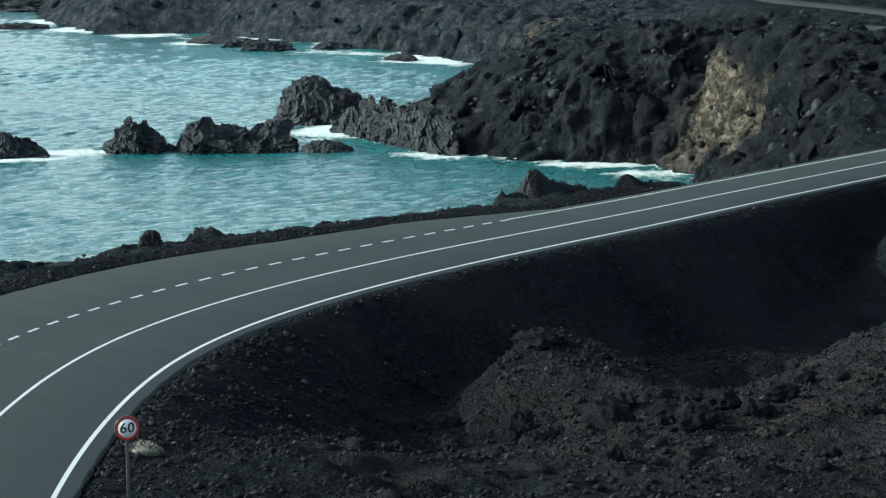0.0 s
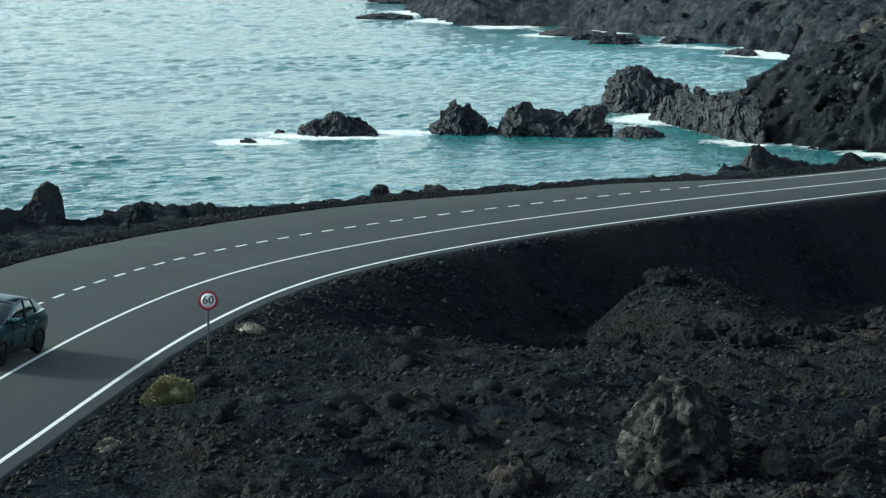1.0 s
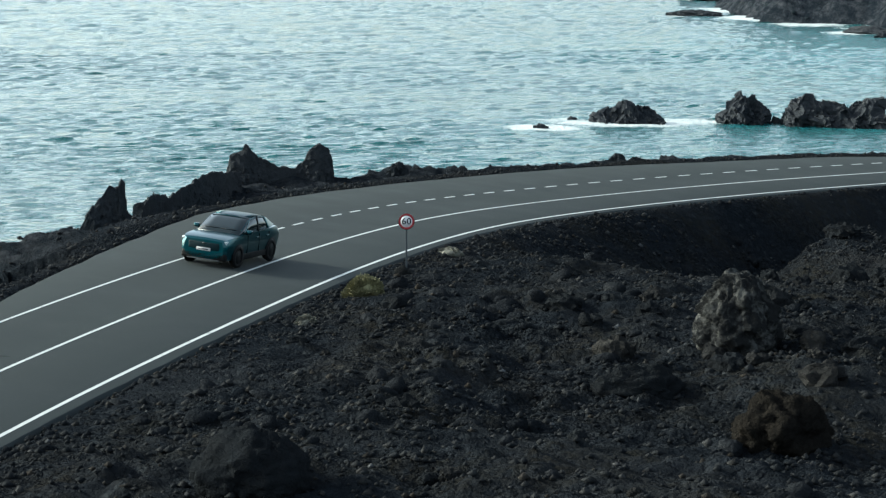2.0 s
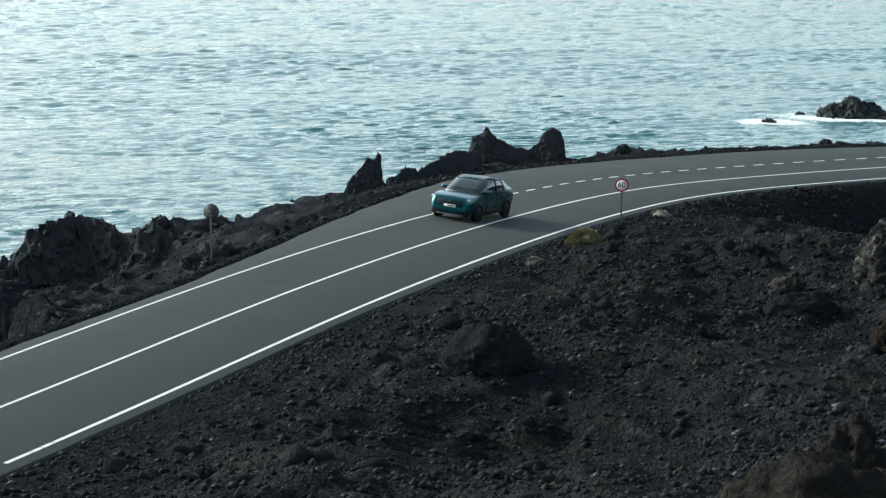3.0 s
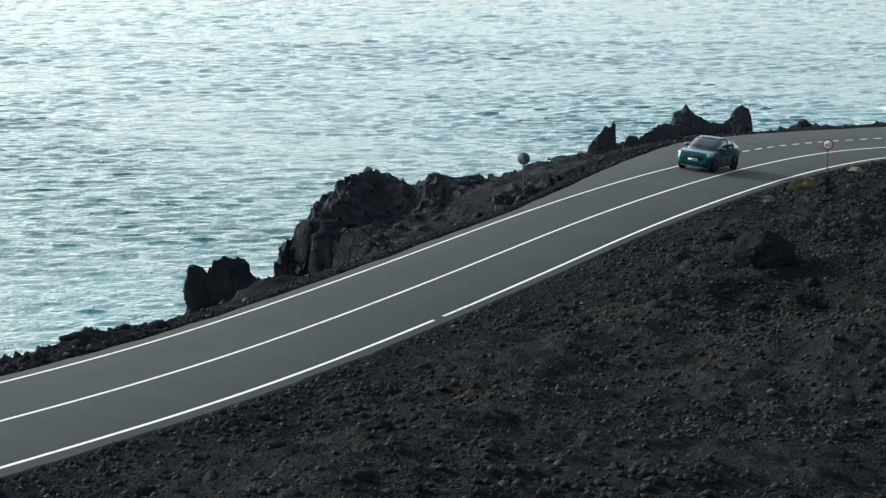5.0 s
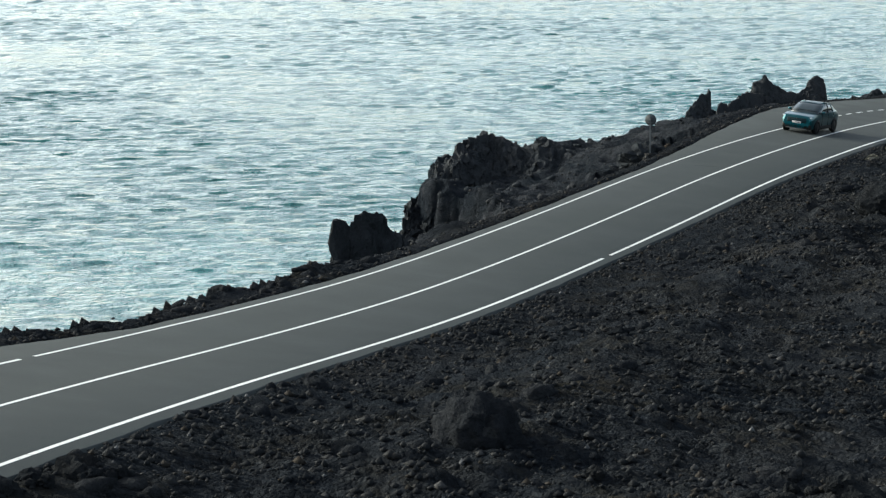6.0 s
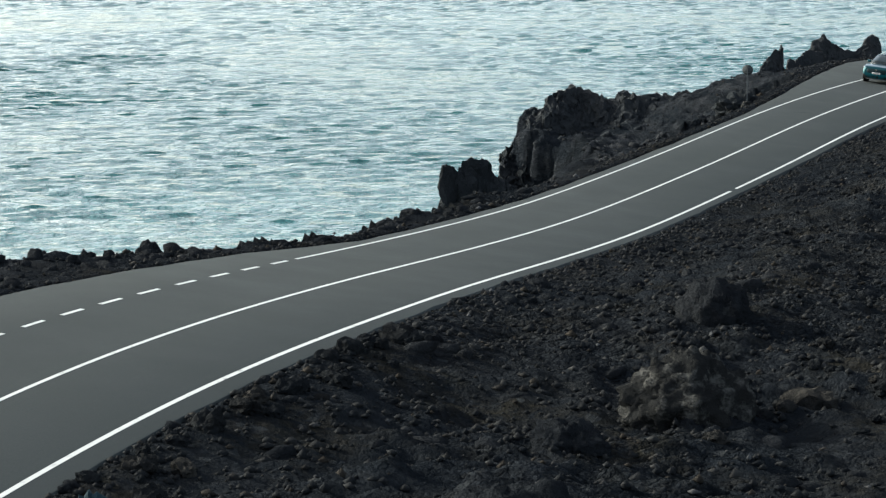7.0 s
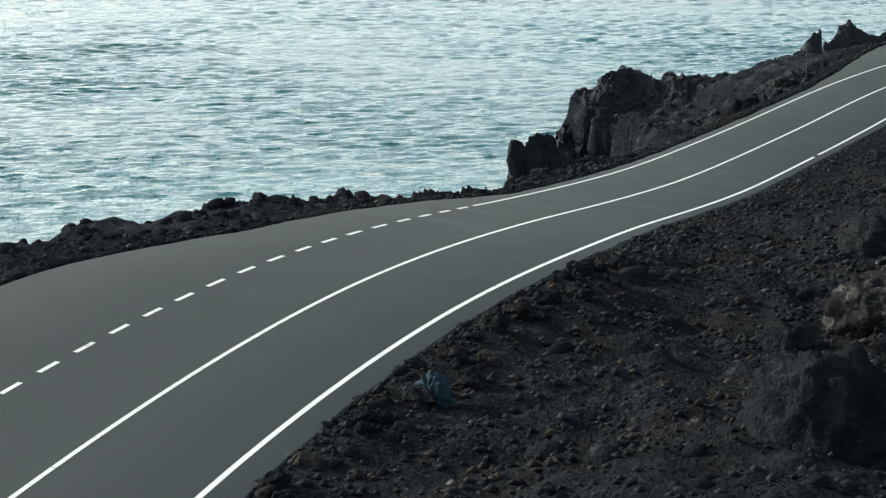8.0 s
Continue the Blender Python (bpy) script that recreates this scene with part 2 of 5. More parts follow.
# ---------------------------------------------------------------- materials
def material(name, colour=(0.5, 0.5, 0.5), rough=0.6, metal=0.0):
    m = bpy.data.materials.new(name)
    m.use_nodes = True
    b = m.node_tree.nodes["Principled BSDF"]
    b.inputs["Base Color"].default_value = (*colour, 1)
    b.inputs["Roughness"].default_value, b.inputs["Metallic"].default_value = rough, metal
    return m


class Net:
    """Short hand for the nodes of one material."""

    def __init__(self, m):
        self.t = m.node_tree
        self.b = self.t.nodes["Principled BSDF"]

    def add(self, kind, links=(), operation="", attribute_name="", blend_type=""):
        n = self.t.nodes.new(kind)
        if operation:
            n.operation = operation
        if attribute_name:
            n.attribute_name = attribute_name
        if blend_type:
            n.data_type, n.blend_type = "RGBA", blend_type
        for slot, value in links:
            if isinstance(value, bpy.types.NodeSocket):
                self.t.links.new(value, n.inputs[slot])
            else:
                n.inputs[slot].default_value = value
        return n

    def place(self):
        return self.add("ShaderNodeNewGeometry").outputs["Position"]

    def noise(self, scale, detail=4, rough=0.55, vec=None):
        return self.add("ShaderNodeTexNoise", [("Vector", vec or self.place()), ("Scale", scale), ("Detail", detail), ("Roughness", rough)]).outputs["Fac"]

    def ramp(self, fac, stops):
        n = self.add("ShaderNodeValToRGB", [("Fac", fac)])
        while len(n.color_ramp.elements) < len(stops):
            n.color_ramp.elements.new(0.5)
        for e, (pos, col) in zip(n.color_ramp.elements, stops):
            e.position, e.color = pos, (*col, 1) if len(col) == 3 else col
        return n.outputs["Color"]

    def mix(self, fac, a, b, mode="MIX"):
        n = self.add("ShaderNodeMix", blend_type=mode)
        for slot, value in ((0, fac), (6, a), (7, b)):
            if isinstance(value, bpy.types.NodeSocket):
                self.t.links.new(value, n.inputs[slot])
            else:
                n.inputs[slot].default_value = (*value, 1) if isinstance(value, tuple) else value
        return n.outputs[2]

    def math(self, op, a, b=0.0):
        return self.add("ShaderNodeMath", [(0, a), (1, b)], operation=op).outputs[0]

    def bump(self, height, strength=0.5, distance=0.1, normal=None):
        links = [("Height", height), ("Strength", strength), ("Distance", distance)] + ([("Normal", normal)] if normal else [])
        return self.add("ShaderNodeBump", links).outputs["Normal"]

    def set(self, **sockets):
        for key, value in sockets.items():
            slot = self.b.inputs[key.replace("_", " ")]
            if isinstance(value, bpy.types.NodeSocket):
                self.t.links.new(value, slot)
            else:
                slot.default_value = value


def lava(name, dark, brown, pale, attr=True, clods=0.2, spray=0.0):
    m = material(name, dark, 0.95)
    n = Net(m)
    big, mid, fine = n.noise(0.11, 5), n.noise(0.9, 5, 0.6), n.noise(9.0, 4, 0.7)
    col = n.mix(n.ramp(big, [(0.42, (0, 0, 0)), (0.66, (1, 1, 1))]), dark, brown)
    col = n.mix(n.math("MULTIPLY", n.ramp(mid, [(0.55, (0, 0, 0)), (0.75, (1, 1, 1))]), 0.5), col, tuple(c * 1.9 for c in brown))
    if attr:
        drift = n.math("MULTIPLY", n.ramp(n.noise(0.23, 5, 0.6), [(0.46, (0, 0, 0)), (0.68, (0.85, 0.85, 0.85))]), n.ramp(n.noise(2.6, 4, 0.6), [(0.35, (0, 0, 0)), (0.6, (0.8, 0.8, 0.8))]))
        col = n.mix(drift, col, n.mix(n.noise(0.8, 3), (0.0172, 0.0164, 0.0108), (0.0190, 0.0156, 0.0118)))
    jolt = n.add("ShaderNodeVectorMath", [(0, n.place()), (1, n.add("ShaderNodeVectorMath", [(0, n.add("ShaderNodeTexNoise", [("Vector", n.place()), ("Scale", 5.0), ("Detail", 3.0)]).outputs["Color"]), (1, (0.16, 0.16, 0.16))], operation="MULTIPLY").outputs[0])]).outputs[0]
    coarse = n.add("ShaderNodeTexVoronoi", [("Vector", jolt), ("Scale", 4.2)])
    pebble = n.add("ShaderNodeTexVoronoi", [("Vector", jolt), ("Scale", 10.0)])
    if clods > 0.3:          # each stone of the gravel has its own shade
        shade = n.mix(0.5, n.ramp(coarse.outputs["Color"], [(0.15, (0.45,) * 3), (0.6, (1.0,) * 3), (0.9, (1.7,) * 3)]), n.ramp(pebble.outputs["Color"], [(0.15, (0.4,) * 3), (0.6, (1.0,) * 3), (0.9, (1.9,) * 3)]))
        patch = n.ramp(n.noise(0.16, 4, 0.6), [(0.40, (0.30,) * 3), (0.60, (1.0,) * 3)])
        col = n.mix(patch, col, n.mix(1.0, col, shade, "MULTIPLY"))
    speck = n.add("ShaderNodeTexVoronoi", [("Vector", n.place()), ("Scale", 4.5)])
    col = n.mix(n.ramp(speck.outputs["Color"], [(0.80, (0, 0, 0)), (0.93, (0.8, 0.8, 0.8))]), col, tuple(c * 0.28 for c in pale))
    col = n.mix(n.math("MULTIPLY", n.ramp(fine, [(0.35, (0.55, 0.55, 0.55)), (0.7, (0, 0, 0))]), 0.8), col, tuple(c * 0.4 for c in dark))
    if attr:
        # bluish pale mix: weathered rock with distance haze painted into its colour
        worn_hazed = n.add("ShaderNodeAttribute", attribute_name="weathered").outputs["Fac"]
        col = n.mix(worn_hazed, col, n.mix(n.ramp(n.noise(0.42, 9, 0.78), [(0.43, (0, 0, 0)), (0.53, (0.3, 0.3, 0.3)), (0.66, (1, 1, 1))]), (0.0145, 0.0190, 0.0250), (0.0740, 0.0790, 0.0890)))
        tint = n.add("ShaderNodeAttribute", attribute_name="ochre").outputs["Fac"]
        tone = n.mix(n.ramp(n.noise(1.1, 7, 0.75), [(0.44, (0, 0, 0)), (0.58, (1, 1, 1))]), (0.047, 0.036, 0.026), (0.160, 0.145, 0.120))
        col = n.mix(n.math("MULTIPLY", tint, n.ramp(n.noise(0.35, 4), [(0.35, (0.1, 0.1, 0.1)), (0.6, (1, 1, 1))])), col, tone)
    if spray:
        salt = n.ramp(n.noise(0.7, 9, 0.78), [(0.46, (0, 0, 0)), (0.55, (0.3, 0.3, 0.3)), (0.66, (1, 1, 1))])
        col = n.mix(n.math("MULTIPLY", salt, spray), col, (0.125, 0.130, 0.130))
    relief = n.math("ADD", n.math("MULTIPLY", mid, 0.8), n.math("ADD", n.math("MULTIPLY", fine, 0.35), n.math("MULTIPLY", n.noise(2.6, 5, 0.7), 0.3)))
    heap = n.math("ADD", n.math("MULTIPLY", coarse.outputs["Distance"], n.math("MULTIPLY", n.noise(0.8, 2), -1.6 * clods)), n.math("MULTIPLY", pebble.outputs["Distance"], -0.55 * clods))
    relief = n.math("ADD", relief, n.math("MULTIPLY", heap, patch) if clods > 0.3 else heap)
    if attr:
        relief = n.math("ADD", relief, n.math("MULTIPLY", n.math("MULTIPLY", n.math("POWER", worn_hazed, 0.5), 8.0), n.noise(0.5, 8, 0.78)))
    n.set(Base_Color=col, Normal=n.bump(relief, 1.0, 0.34))
    n.b.inputs["Specular IOR Level"].default_value = 0.0
    return m


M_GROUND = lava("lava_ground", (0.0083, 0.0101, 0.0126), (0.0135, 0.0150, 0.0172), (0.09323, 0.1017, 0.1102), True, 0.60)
M_CLOD = lava("lava_clod", (0.0096, 0.0110, 0.0131), (0.0179, 0.0190, 0.0207), (0.09402, 0.09872, 0.1034), False)
M_ROCK = lava("lava_rock", (0.023, 0.026, 0.029), (0.030, 0.031, 0.033), (0.064, 0.068, 0.073), False)

# salt-patched sea rock, its base lifted and blued as painted haze
M_SEA_ROCK = lava("weathered_hazed_sea_rock", (0.0220, 0.0250, 0.0300), (0.0430, 0.0450, 0.0490), (0.155, 0.158, 0.163), False, spray=0.34)


# bluish, lifted copy of the lava that has the air haze painted in
M_FAR = lava("haze_tinted_far_rock", (0.018, 0.02475, 0.0288), (0.0315, 0.04005, 0.04455), (0.045, 0.0522, 0.0558), False)
M_EDGED = lava("tan_edged_rock", (0.0105, 0.0106, 0.0106), (0.0200, 0.0186, 0.0165), (0.070, 0.066, 0.058), False)
M_TAN_DARK = lava("rusty_rock", (0.0085, 0.0080, 0.0074), (0.0140, 0.0118, 0.0095), (0.034, 0.031, 0.027), False)
M_TAN = lava("tan_rock", (0.0216, 0.0205, 0.0185), (0.0486, 0.0440, 0.0370), (0.162, 0.1584, 0.1476), False)


def pale_rock():
    m = material("weathered_rock", (0.1, 0.1, 0.1), 0.9)
    n = Net(m)
    lichen = n.ramp(n.noise(1.9, 6, 0.7), [(0.50, (0, 0, 0)), (0.62, (1, 1, 1))])
    col = n.mix(lichen, (0.0120, 0.0125, 0.0128), (0.052, 0.052, 0.050))
    n.set(Base_Color=col, Normal=n.bump(n.noise(2.5, 6, 0.65), 1.0, 0.35), Specular_IOR_Level=0.0)
    return m


M_PALE = pale_rock()


def stone_mat():
    m = material("loose_stone", (0.05, 0.05, 0.05), 0.8)
    n = Net(m)
    r = n.add("ShaderNodeNewGeometry").outputs["Random Per Island"]
    # the brightest last stops paint glints as the colour of a few stones
    col = n.ramp(r, [(0.0, (0.006422, 0.007436, 0.008788)), (0.70, (0.0118, 0.0124, 0.0132)), (0.80, (0.0160, 0.0138, 0.0115)), (0.84, (0.0125, 0.0132, 0.0140)), (0.955, (0.0200, 0.0202, 0.0205)), (0.99, (0.030, 0.030, 0.031)), (1.0, (0.055, 0.057, 0.060))])
    n.set(Base_Color=col, Normal=n.bump(n.noise(9, 3), 0.8, 0.08), Specular_IOR_Level=0.02)
    return m


M_STONE = stone_mat()


def boulder_mat():
    m = material("lava_boulder", (0.05, 0.05, 0.05), 0.9)
    n = Net(m)
    r = n.add("ShaderNodeObjectInfo").outputs["Random"]
    col = n.ramp(r, [(0.0, (0.0078, 0.00897, 0.01053)), (0.6, (0.0117, 0.01287, 0.01404)), (0.85, (0.01872, 0.01833, 0.01794)), (1.0, (0.02925, 0.02769, 0.02535))])
    col = n.mix(n.ramp(n.noise(1.6, 5, 0.6), [(0.4, (0.25, 0.25, 0.25)), (0.65, (1, 1, 1))]), (0.0060, 0.0065, 0.0072), col)
    n.set(Base_Color=col, Normal=n.bump(n.noise(3.5, 5, 0.65), 1.0, 0.25), Specular_IOR_Level=0.0)
    return m


M_BOULDER = boulder_mat()
M_BLUE = material("blue_grey_stone", (0.02, 0.045, 0.055), 0.8)
N_BLUE = Net(M_BLUE)
N_BLUE.set(Base_Color=N_BLUE.mix(N_BLUE.noise(3, 5), (0.008, 0.016, 0.021), (0.010, 0.024, 0.032)), Specular_IOR_Level=0.05)


def asphalt(name, level):
    m = material(name, (level,) * 3, 0.85)
    n = Net(m)
    blotch, grain = n.noise(0.35, 4), n.noise(28, 3)
    col = n.mix(blotch, (level * 0.80, level * 0.93, level * 0.955), (level * 0.97, level * 1.12, level * 1.14))
    col = n.mix(n.math("MULTIPLY", n.ramp(grain, [(0.4, (0, 0, 0)), (0.7, (1, 1, 1))]), 0.25), col, (level * 1.5, level * 1.6, level * 1.68))
    n.set(Base_Color=col, Roughness=n.ramp(blotch, [(0.3, (0.75,) * 3), (0.7, (0.92,) * 3)]), Normal=n.bump(grain, 0.4, 0.01), Specular_IOR_Level=0.03)
    return m


M_ASPHALT = asphalt("asphalt", 0.0302)
M_MARK = asphalt("tar_mark", 0.008)
M_FAR_ROAD = asphalt("dusty_asphalt", 0.018)


def paint():
    m = material("road_paint", (0.75, 0.75, 0.73), 0.6)
    n = Net(m)
    worn = n.ramp(n.noise(3.0, 5, 0.7), [(0.30, (0.08, 0.08, 0.08)), (0.42, (0.36, 0.36, 0.355))])
    n.set(Base_Color=worn)
    return m


M_PAINT = paint()


def water():
    m = material("sea_water", (0.005, 0.05, 0.06), 0.08)
    n = Net(m)
    p = n.place()
    mapping = n.add("ShaderNodeMapping", [("Vector", p), ("Rotation", (0, 0, radians(47))), ("Scale", (1.25, 1.0, 1.0))])
    mapping.vector_type = "TEXTURE"
    stretched = mapping.outputs[0]
    ripple = n.math("ADD", n.math("MULTIPLY", n.noise(0.8, 5, 0.6), 0.75), n.math("MULTIPLY", n.noise(2.4, 3, 0.6), 0.16))
    shallow = n.add("ShaderNodeAttribute", attribute_name="shallow").outputs["Fac"]
    foam = n.add("ShaderNodeAttribute", attribute_name="foam").outputs["Fac"]
    deep = n.mix(n.noise(0.012, 3), (0.007, 0.046, 0.049), (0.011, 0.062, 0.065))
    # shallow water colour varies between two tones in stretched patches
    shallow_mottle = n.mix(n.ramp(n.noise(0.16, 6, 0.65, stretched), [(0.38, (0, 0, 0)), (0.62, (1, 1, 1))]), (0.009, 0.064, 0.072), (0.019, 0.122, 0.132))
    col = n.mix(shallow, deep, shallow_mottle)
    lace = n.math("SUBTRACT", n.math("ADD", foam, n.math("MULTIPLY", n.noise(0.45, 6, 0.7, stretched), 1.1)), 1.0)
    lace = n.ramp(n.math("ADD", lace, n.math("MULTIPLY", n.math("SUBTRACT", n.noise(1.9, 5, 0.7, stretched), 0.5), 0.8)), [(0.07, (0, 0, 0)), (0.48, (1, 1, 1))])
    col = n.mix(lace, col, (0.42, 0.45, 0.45))
    n.set(Base_Color=col, Roughness=n.mix(lace, (0.07, 0.07, 0.07), (0.7, 0.7, 0.7)), Normal=n.bump(ripple, 1.0, 0.95), IOR=1.33, Specular_IOR_Level=0.43)
    return m


M_SEA = water()


# ---------------------------------------------------------------- parts and things
def part(name, bm, material, parent=None, label="", flat=False):
    me = bpy.data.meshes.new(name)
    bm.normal_update()
    bm.to_mesh(me)
    bm.free()
    if not flat:
        me.polygons.foreach_set("use_smooth", np.ones(len(me.polygons), bool))
    me.materials.append(material)
    ob = new(name, me)
    if parent:
        ob.parent = parent
    return tagged(ob, label=label)


def raw(name, verts, faces, material, parent=None, flat=True):
    me = bpy.data.meshes.new(name)
    me.from_pydata([tuple(map(float, v)) for v in verts], [], faces)
    me.materials.append(material)
    if not flat:
        me.polygons.foreach_set("use_smooth", np.ones(len(me.polygons), bool))
    me.update()
    ob = new(name, me)
    if parent:
        ob.parent = parent
    return ob


# ---------------------------------------------------------------- ground
gx = axis((-4000, -600, 425), (-600, -350, 12), (-350, -240, 4), (-240, -160, 2.4), (-160, -56, 1.2), (-56, 100, 1.0), (100, 150, 2), (150, 300, 10), (300, 3600, 300))
gy = axis((-3400, -340, 340), (-340, -190, 10), (-190, -140, 2), (-140, 118, 1.0), (118, 300, 1.2), (300, 440, 2.4), (440, 560, 4), (560, 800, 9), (800, 3600, 350))
FINE = 4                                       # a cell near the road or on a sea cliff is cut into 4 x 4
NX = (len(gx) - 1) * FINE + 1
mx, my = (q.ravel() for q in np.meshgrid((gx[1:] + gx[:-1]) / 2, (gy[1:] + gy[:-1]) / 2))
d, k = to_road(mx, my)
off = inland(mx, my)
cut = ((d < 0) & (d > -35) & (my > -134) & (my < 84) & (mx < 95)) | ((d > 0) & (off > -4.5) & (my > -140) & (my < 140) & (d < 60)) \
    | ((my >= 140) & (my < 300) & (off > -4.5) & (off < 46) & (mx > -160) & (np.abs(d) > 6)) | ((my >= 300) & (my < 440) & (off > -3) & (off < 26) & (mx > -240))
ci, cj = np.arange(len(gx) - 1)[None].repeat(len(gy) - 1, 0).ravel(), np.arange(len(gy) - 1)[:, None].repeat(len(gx) - 1, 1).ravel()


def lattice_quads(i, j, step):
    """Corner numbers of squares on the fine lattice."""
    return np.stack([j * NX + i, j * NX + i + step, (j + step) * NX + i + step, (j + step) * NX + i], -1)


quads = [lattice_quads(ci[~cut] * FINE, cj[~cut] * FINE, FINE)]
for a in range(FINE):
    for b in range(FINE):
        quads.append(lattice_quads(ci[cut] * FINE + a, cj[cut] * FINE + b, 1))
node, quads = np.unique(np.concatenate(quads), return_inverse=True)
quads = quads.reshape(-1, 4)
ni, nj = node % NX, node // NX
mx, my = np.interp(ni / FINE, np.arange(len(gx)), gx), np.interp(nj / FINE, np.arange(len(gy)), gy)
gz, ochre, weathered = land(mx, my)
co = np.stack([mx, my, gz], -1)
# ledges and overhangs of the steep faces
d, k = to_road(mx, my)
face = np.flatnonzero((d - pave_left(ry[k]) > 2) & (my > -70) & (my < 600) & (mx > -420))
fx, fy, fz = mx[face], my[face], gz[face]
slope_x, slope_y = (land(fx + 0.5, fy)[0] - land(fx - 0.5, fy)[0]), (land(fx, fy + 0.5)[0] - land(fx, fy - 0.5)[0])
slope = np.hypot(slope_x, slope_y)
along = 0.8 * fx - 0.6 * fy
wa, wb = along + 2.0 * fbm(along, fz * 1.5, 7.0, 3, 74), fz + 1.6 * fbm(along, fz * 1.5, 5.0, 3, 75)
cell = sum(k * ((np.sin(np.floor(wa / w) * 127.1 + np.floor(wb / v) * 311.7) * 43758.5) % 1 - 0.5) for w, v, k in ((4.5, 3.4, 1.3), (2.2, 1.7, 0.7)))
push = (smooth(0.45, 1.3, slope) * smooth(2, 7, (d - pave_left(ry[k]))[face]) * smooth(600, 420, fy) * smooth(-70, -50, fy) * np.where(fy > 115, 1.0, 0.4)
        * (0.7 * cell + 2.4 * fbm(along + 0.8 * fz, fz * 0.9, 9.0, 4, 71) + 1.5 * fbm(along - 0.5 * fz, fz * 0.8, 4.0, 4, 72, True) + 0.4 * fbm(along, fz * 0.9, 1.9, 2, 73, True) - 0.8))
co[face, 0] -= push * slope_x / (slope + 1e-6)
co[face, 1] -= push * slope_y / (slope + 1e-6)
co[face, 2] += 0.25 * push
# fine corners on the side of a whole cell lie on its straight edge
whole = np.ones((len(gy) + 1, len(gx) + 1), bool)
whole[1:-1, 1:-1] = ~cut.reshape(len(gy) - 1, len(gx) - 1)
bi, bj, ri, rj = ni // FINE, nj // FINE, ni % FINE, nj % FINE
flat = (rj == 0) & (ri > 0) & (whole[bj, bi + 1] | whole[np.minimum(bj + 1, len(gy)), bi + 1])
tall = (ri == 0) & (rj > 0) & (whole[bj + 1, bi] | whole[bj + 1, np.minimum(bi + 1, len(gx))])
old_co = co.copy()
for rows, r, step in ((np.flatnonzero(flat), ri, 1), (np.flatnonzero(tall), rj, NX)):
    t = (r[rows] / FINE)[:, None]
    low = np.searchsorted(node, node[rows] - r[rows] * step)
    high = np.searchsorted(node, node[rows] + (FINE - r[rows]) * step)
    co[rows] = old_co[low] * (1 - t) + old_co[high] * t
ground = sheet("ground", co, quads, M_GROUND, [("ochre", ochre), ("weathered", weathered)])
tagged(ground, "black volcanic lava field with cliffs above the sea", "ground", kind="structure")


def ground_z(x, y):
    """Height of the ground sheet."""
    x, y = np.atleast_1d(np.asarray(x, float)), np.atleast_1d(np.asarray(y, float))
    z = land(x.ravel(), y.ravel())[0].reshape(x.shape)
    return z if z.size > 1 else z[0]


# ---------------------------------------------------------------- sea
ROCKS = [  # x, y, half length, half width, height, turn of the low sea rocks
    (-341, 479, 9, 4, 1.6, 20), (-239, 427, 6, 3.5, 2.6, 20), (-262, 446, 9, 4, 1.8, 10), (-228, 437, 5, 3, 1.6, 40), (-152, 262, 5, 2.5, 1.1, 20), (-198, 410, 4, 3, 1.5, 0),
    (-252, 436, 4, 2.5, 1.4, 70), (-390, 560, 14, 8, 5, 30)]
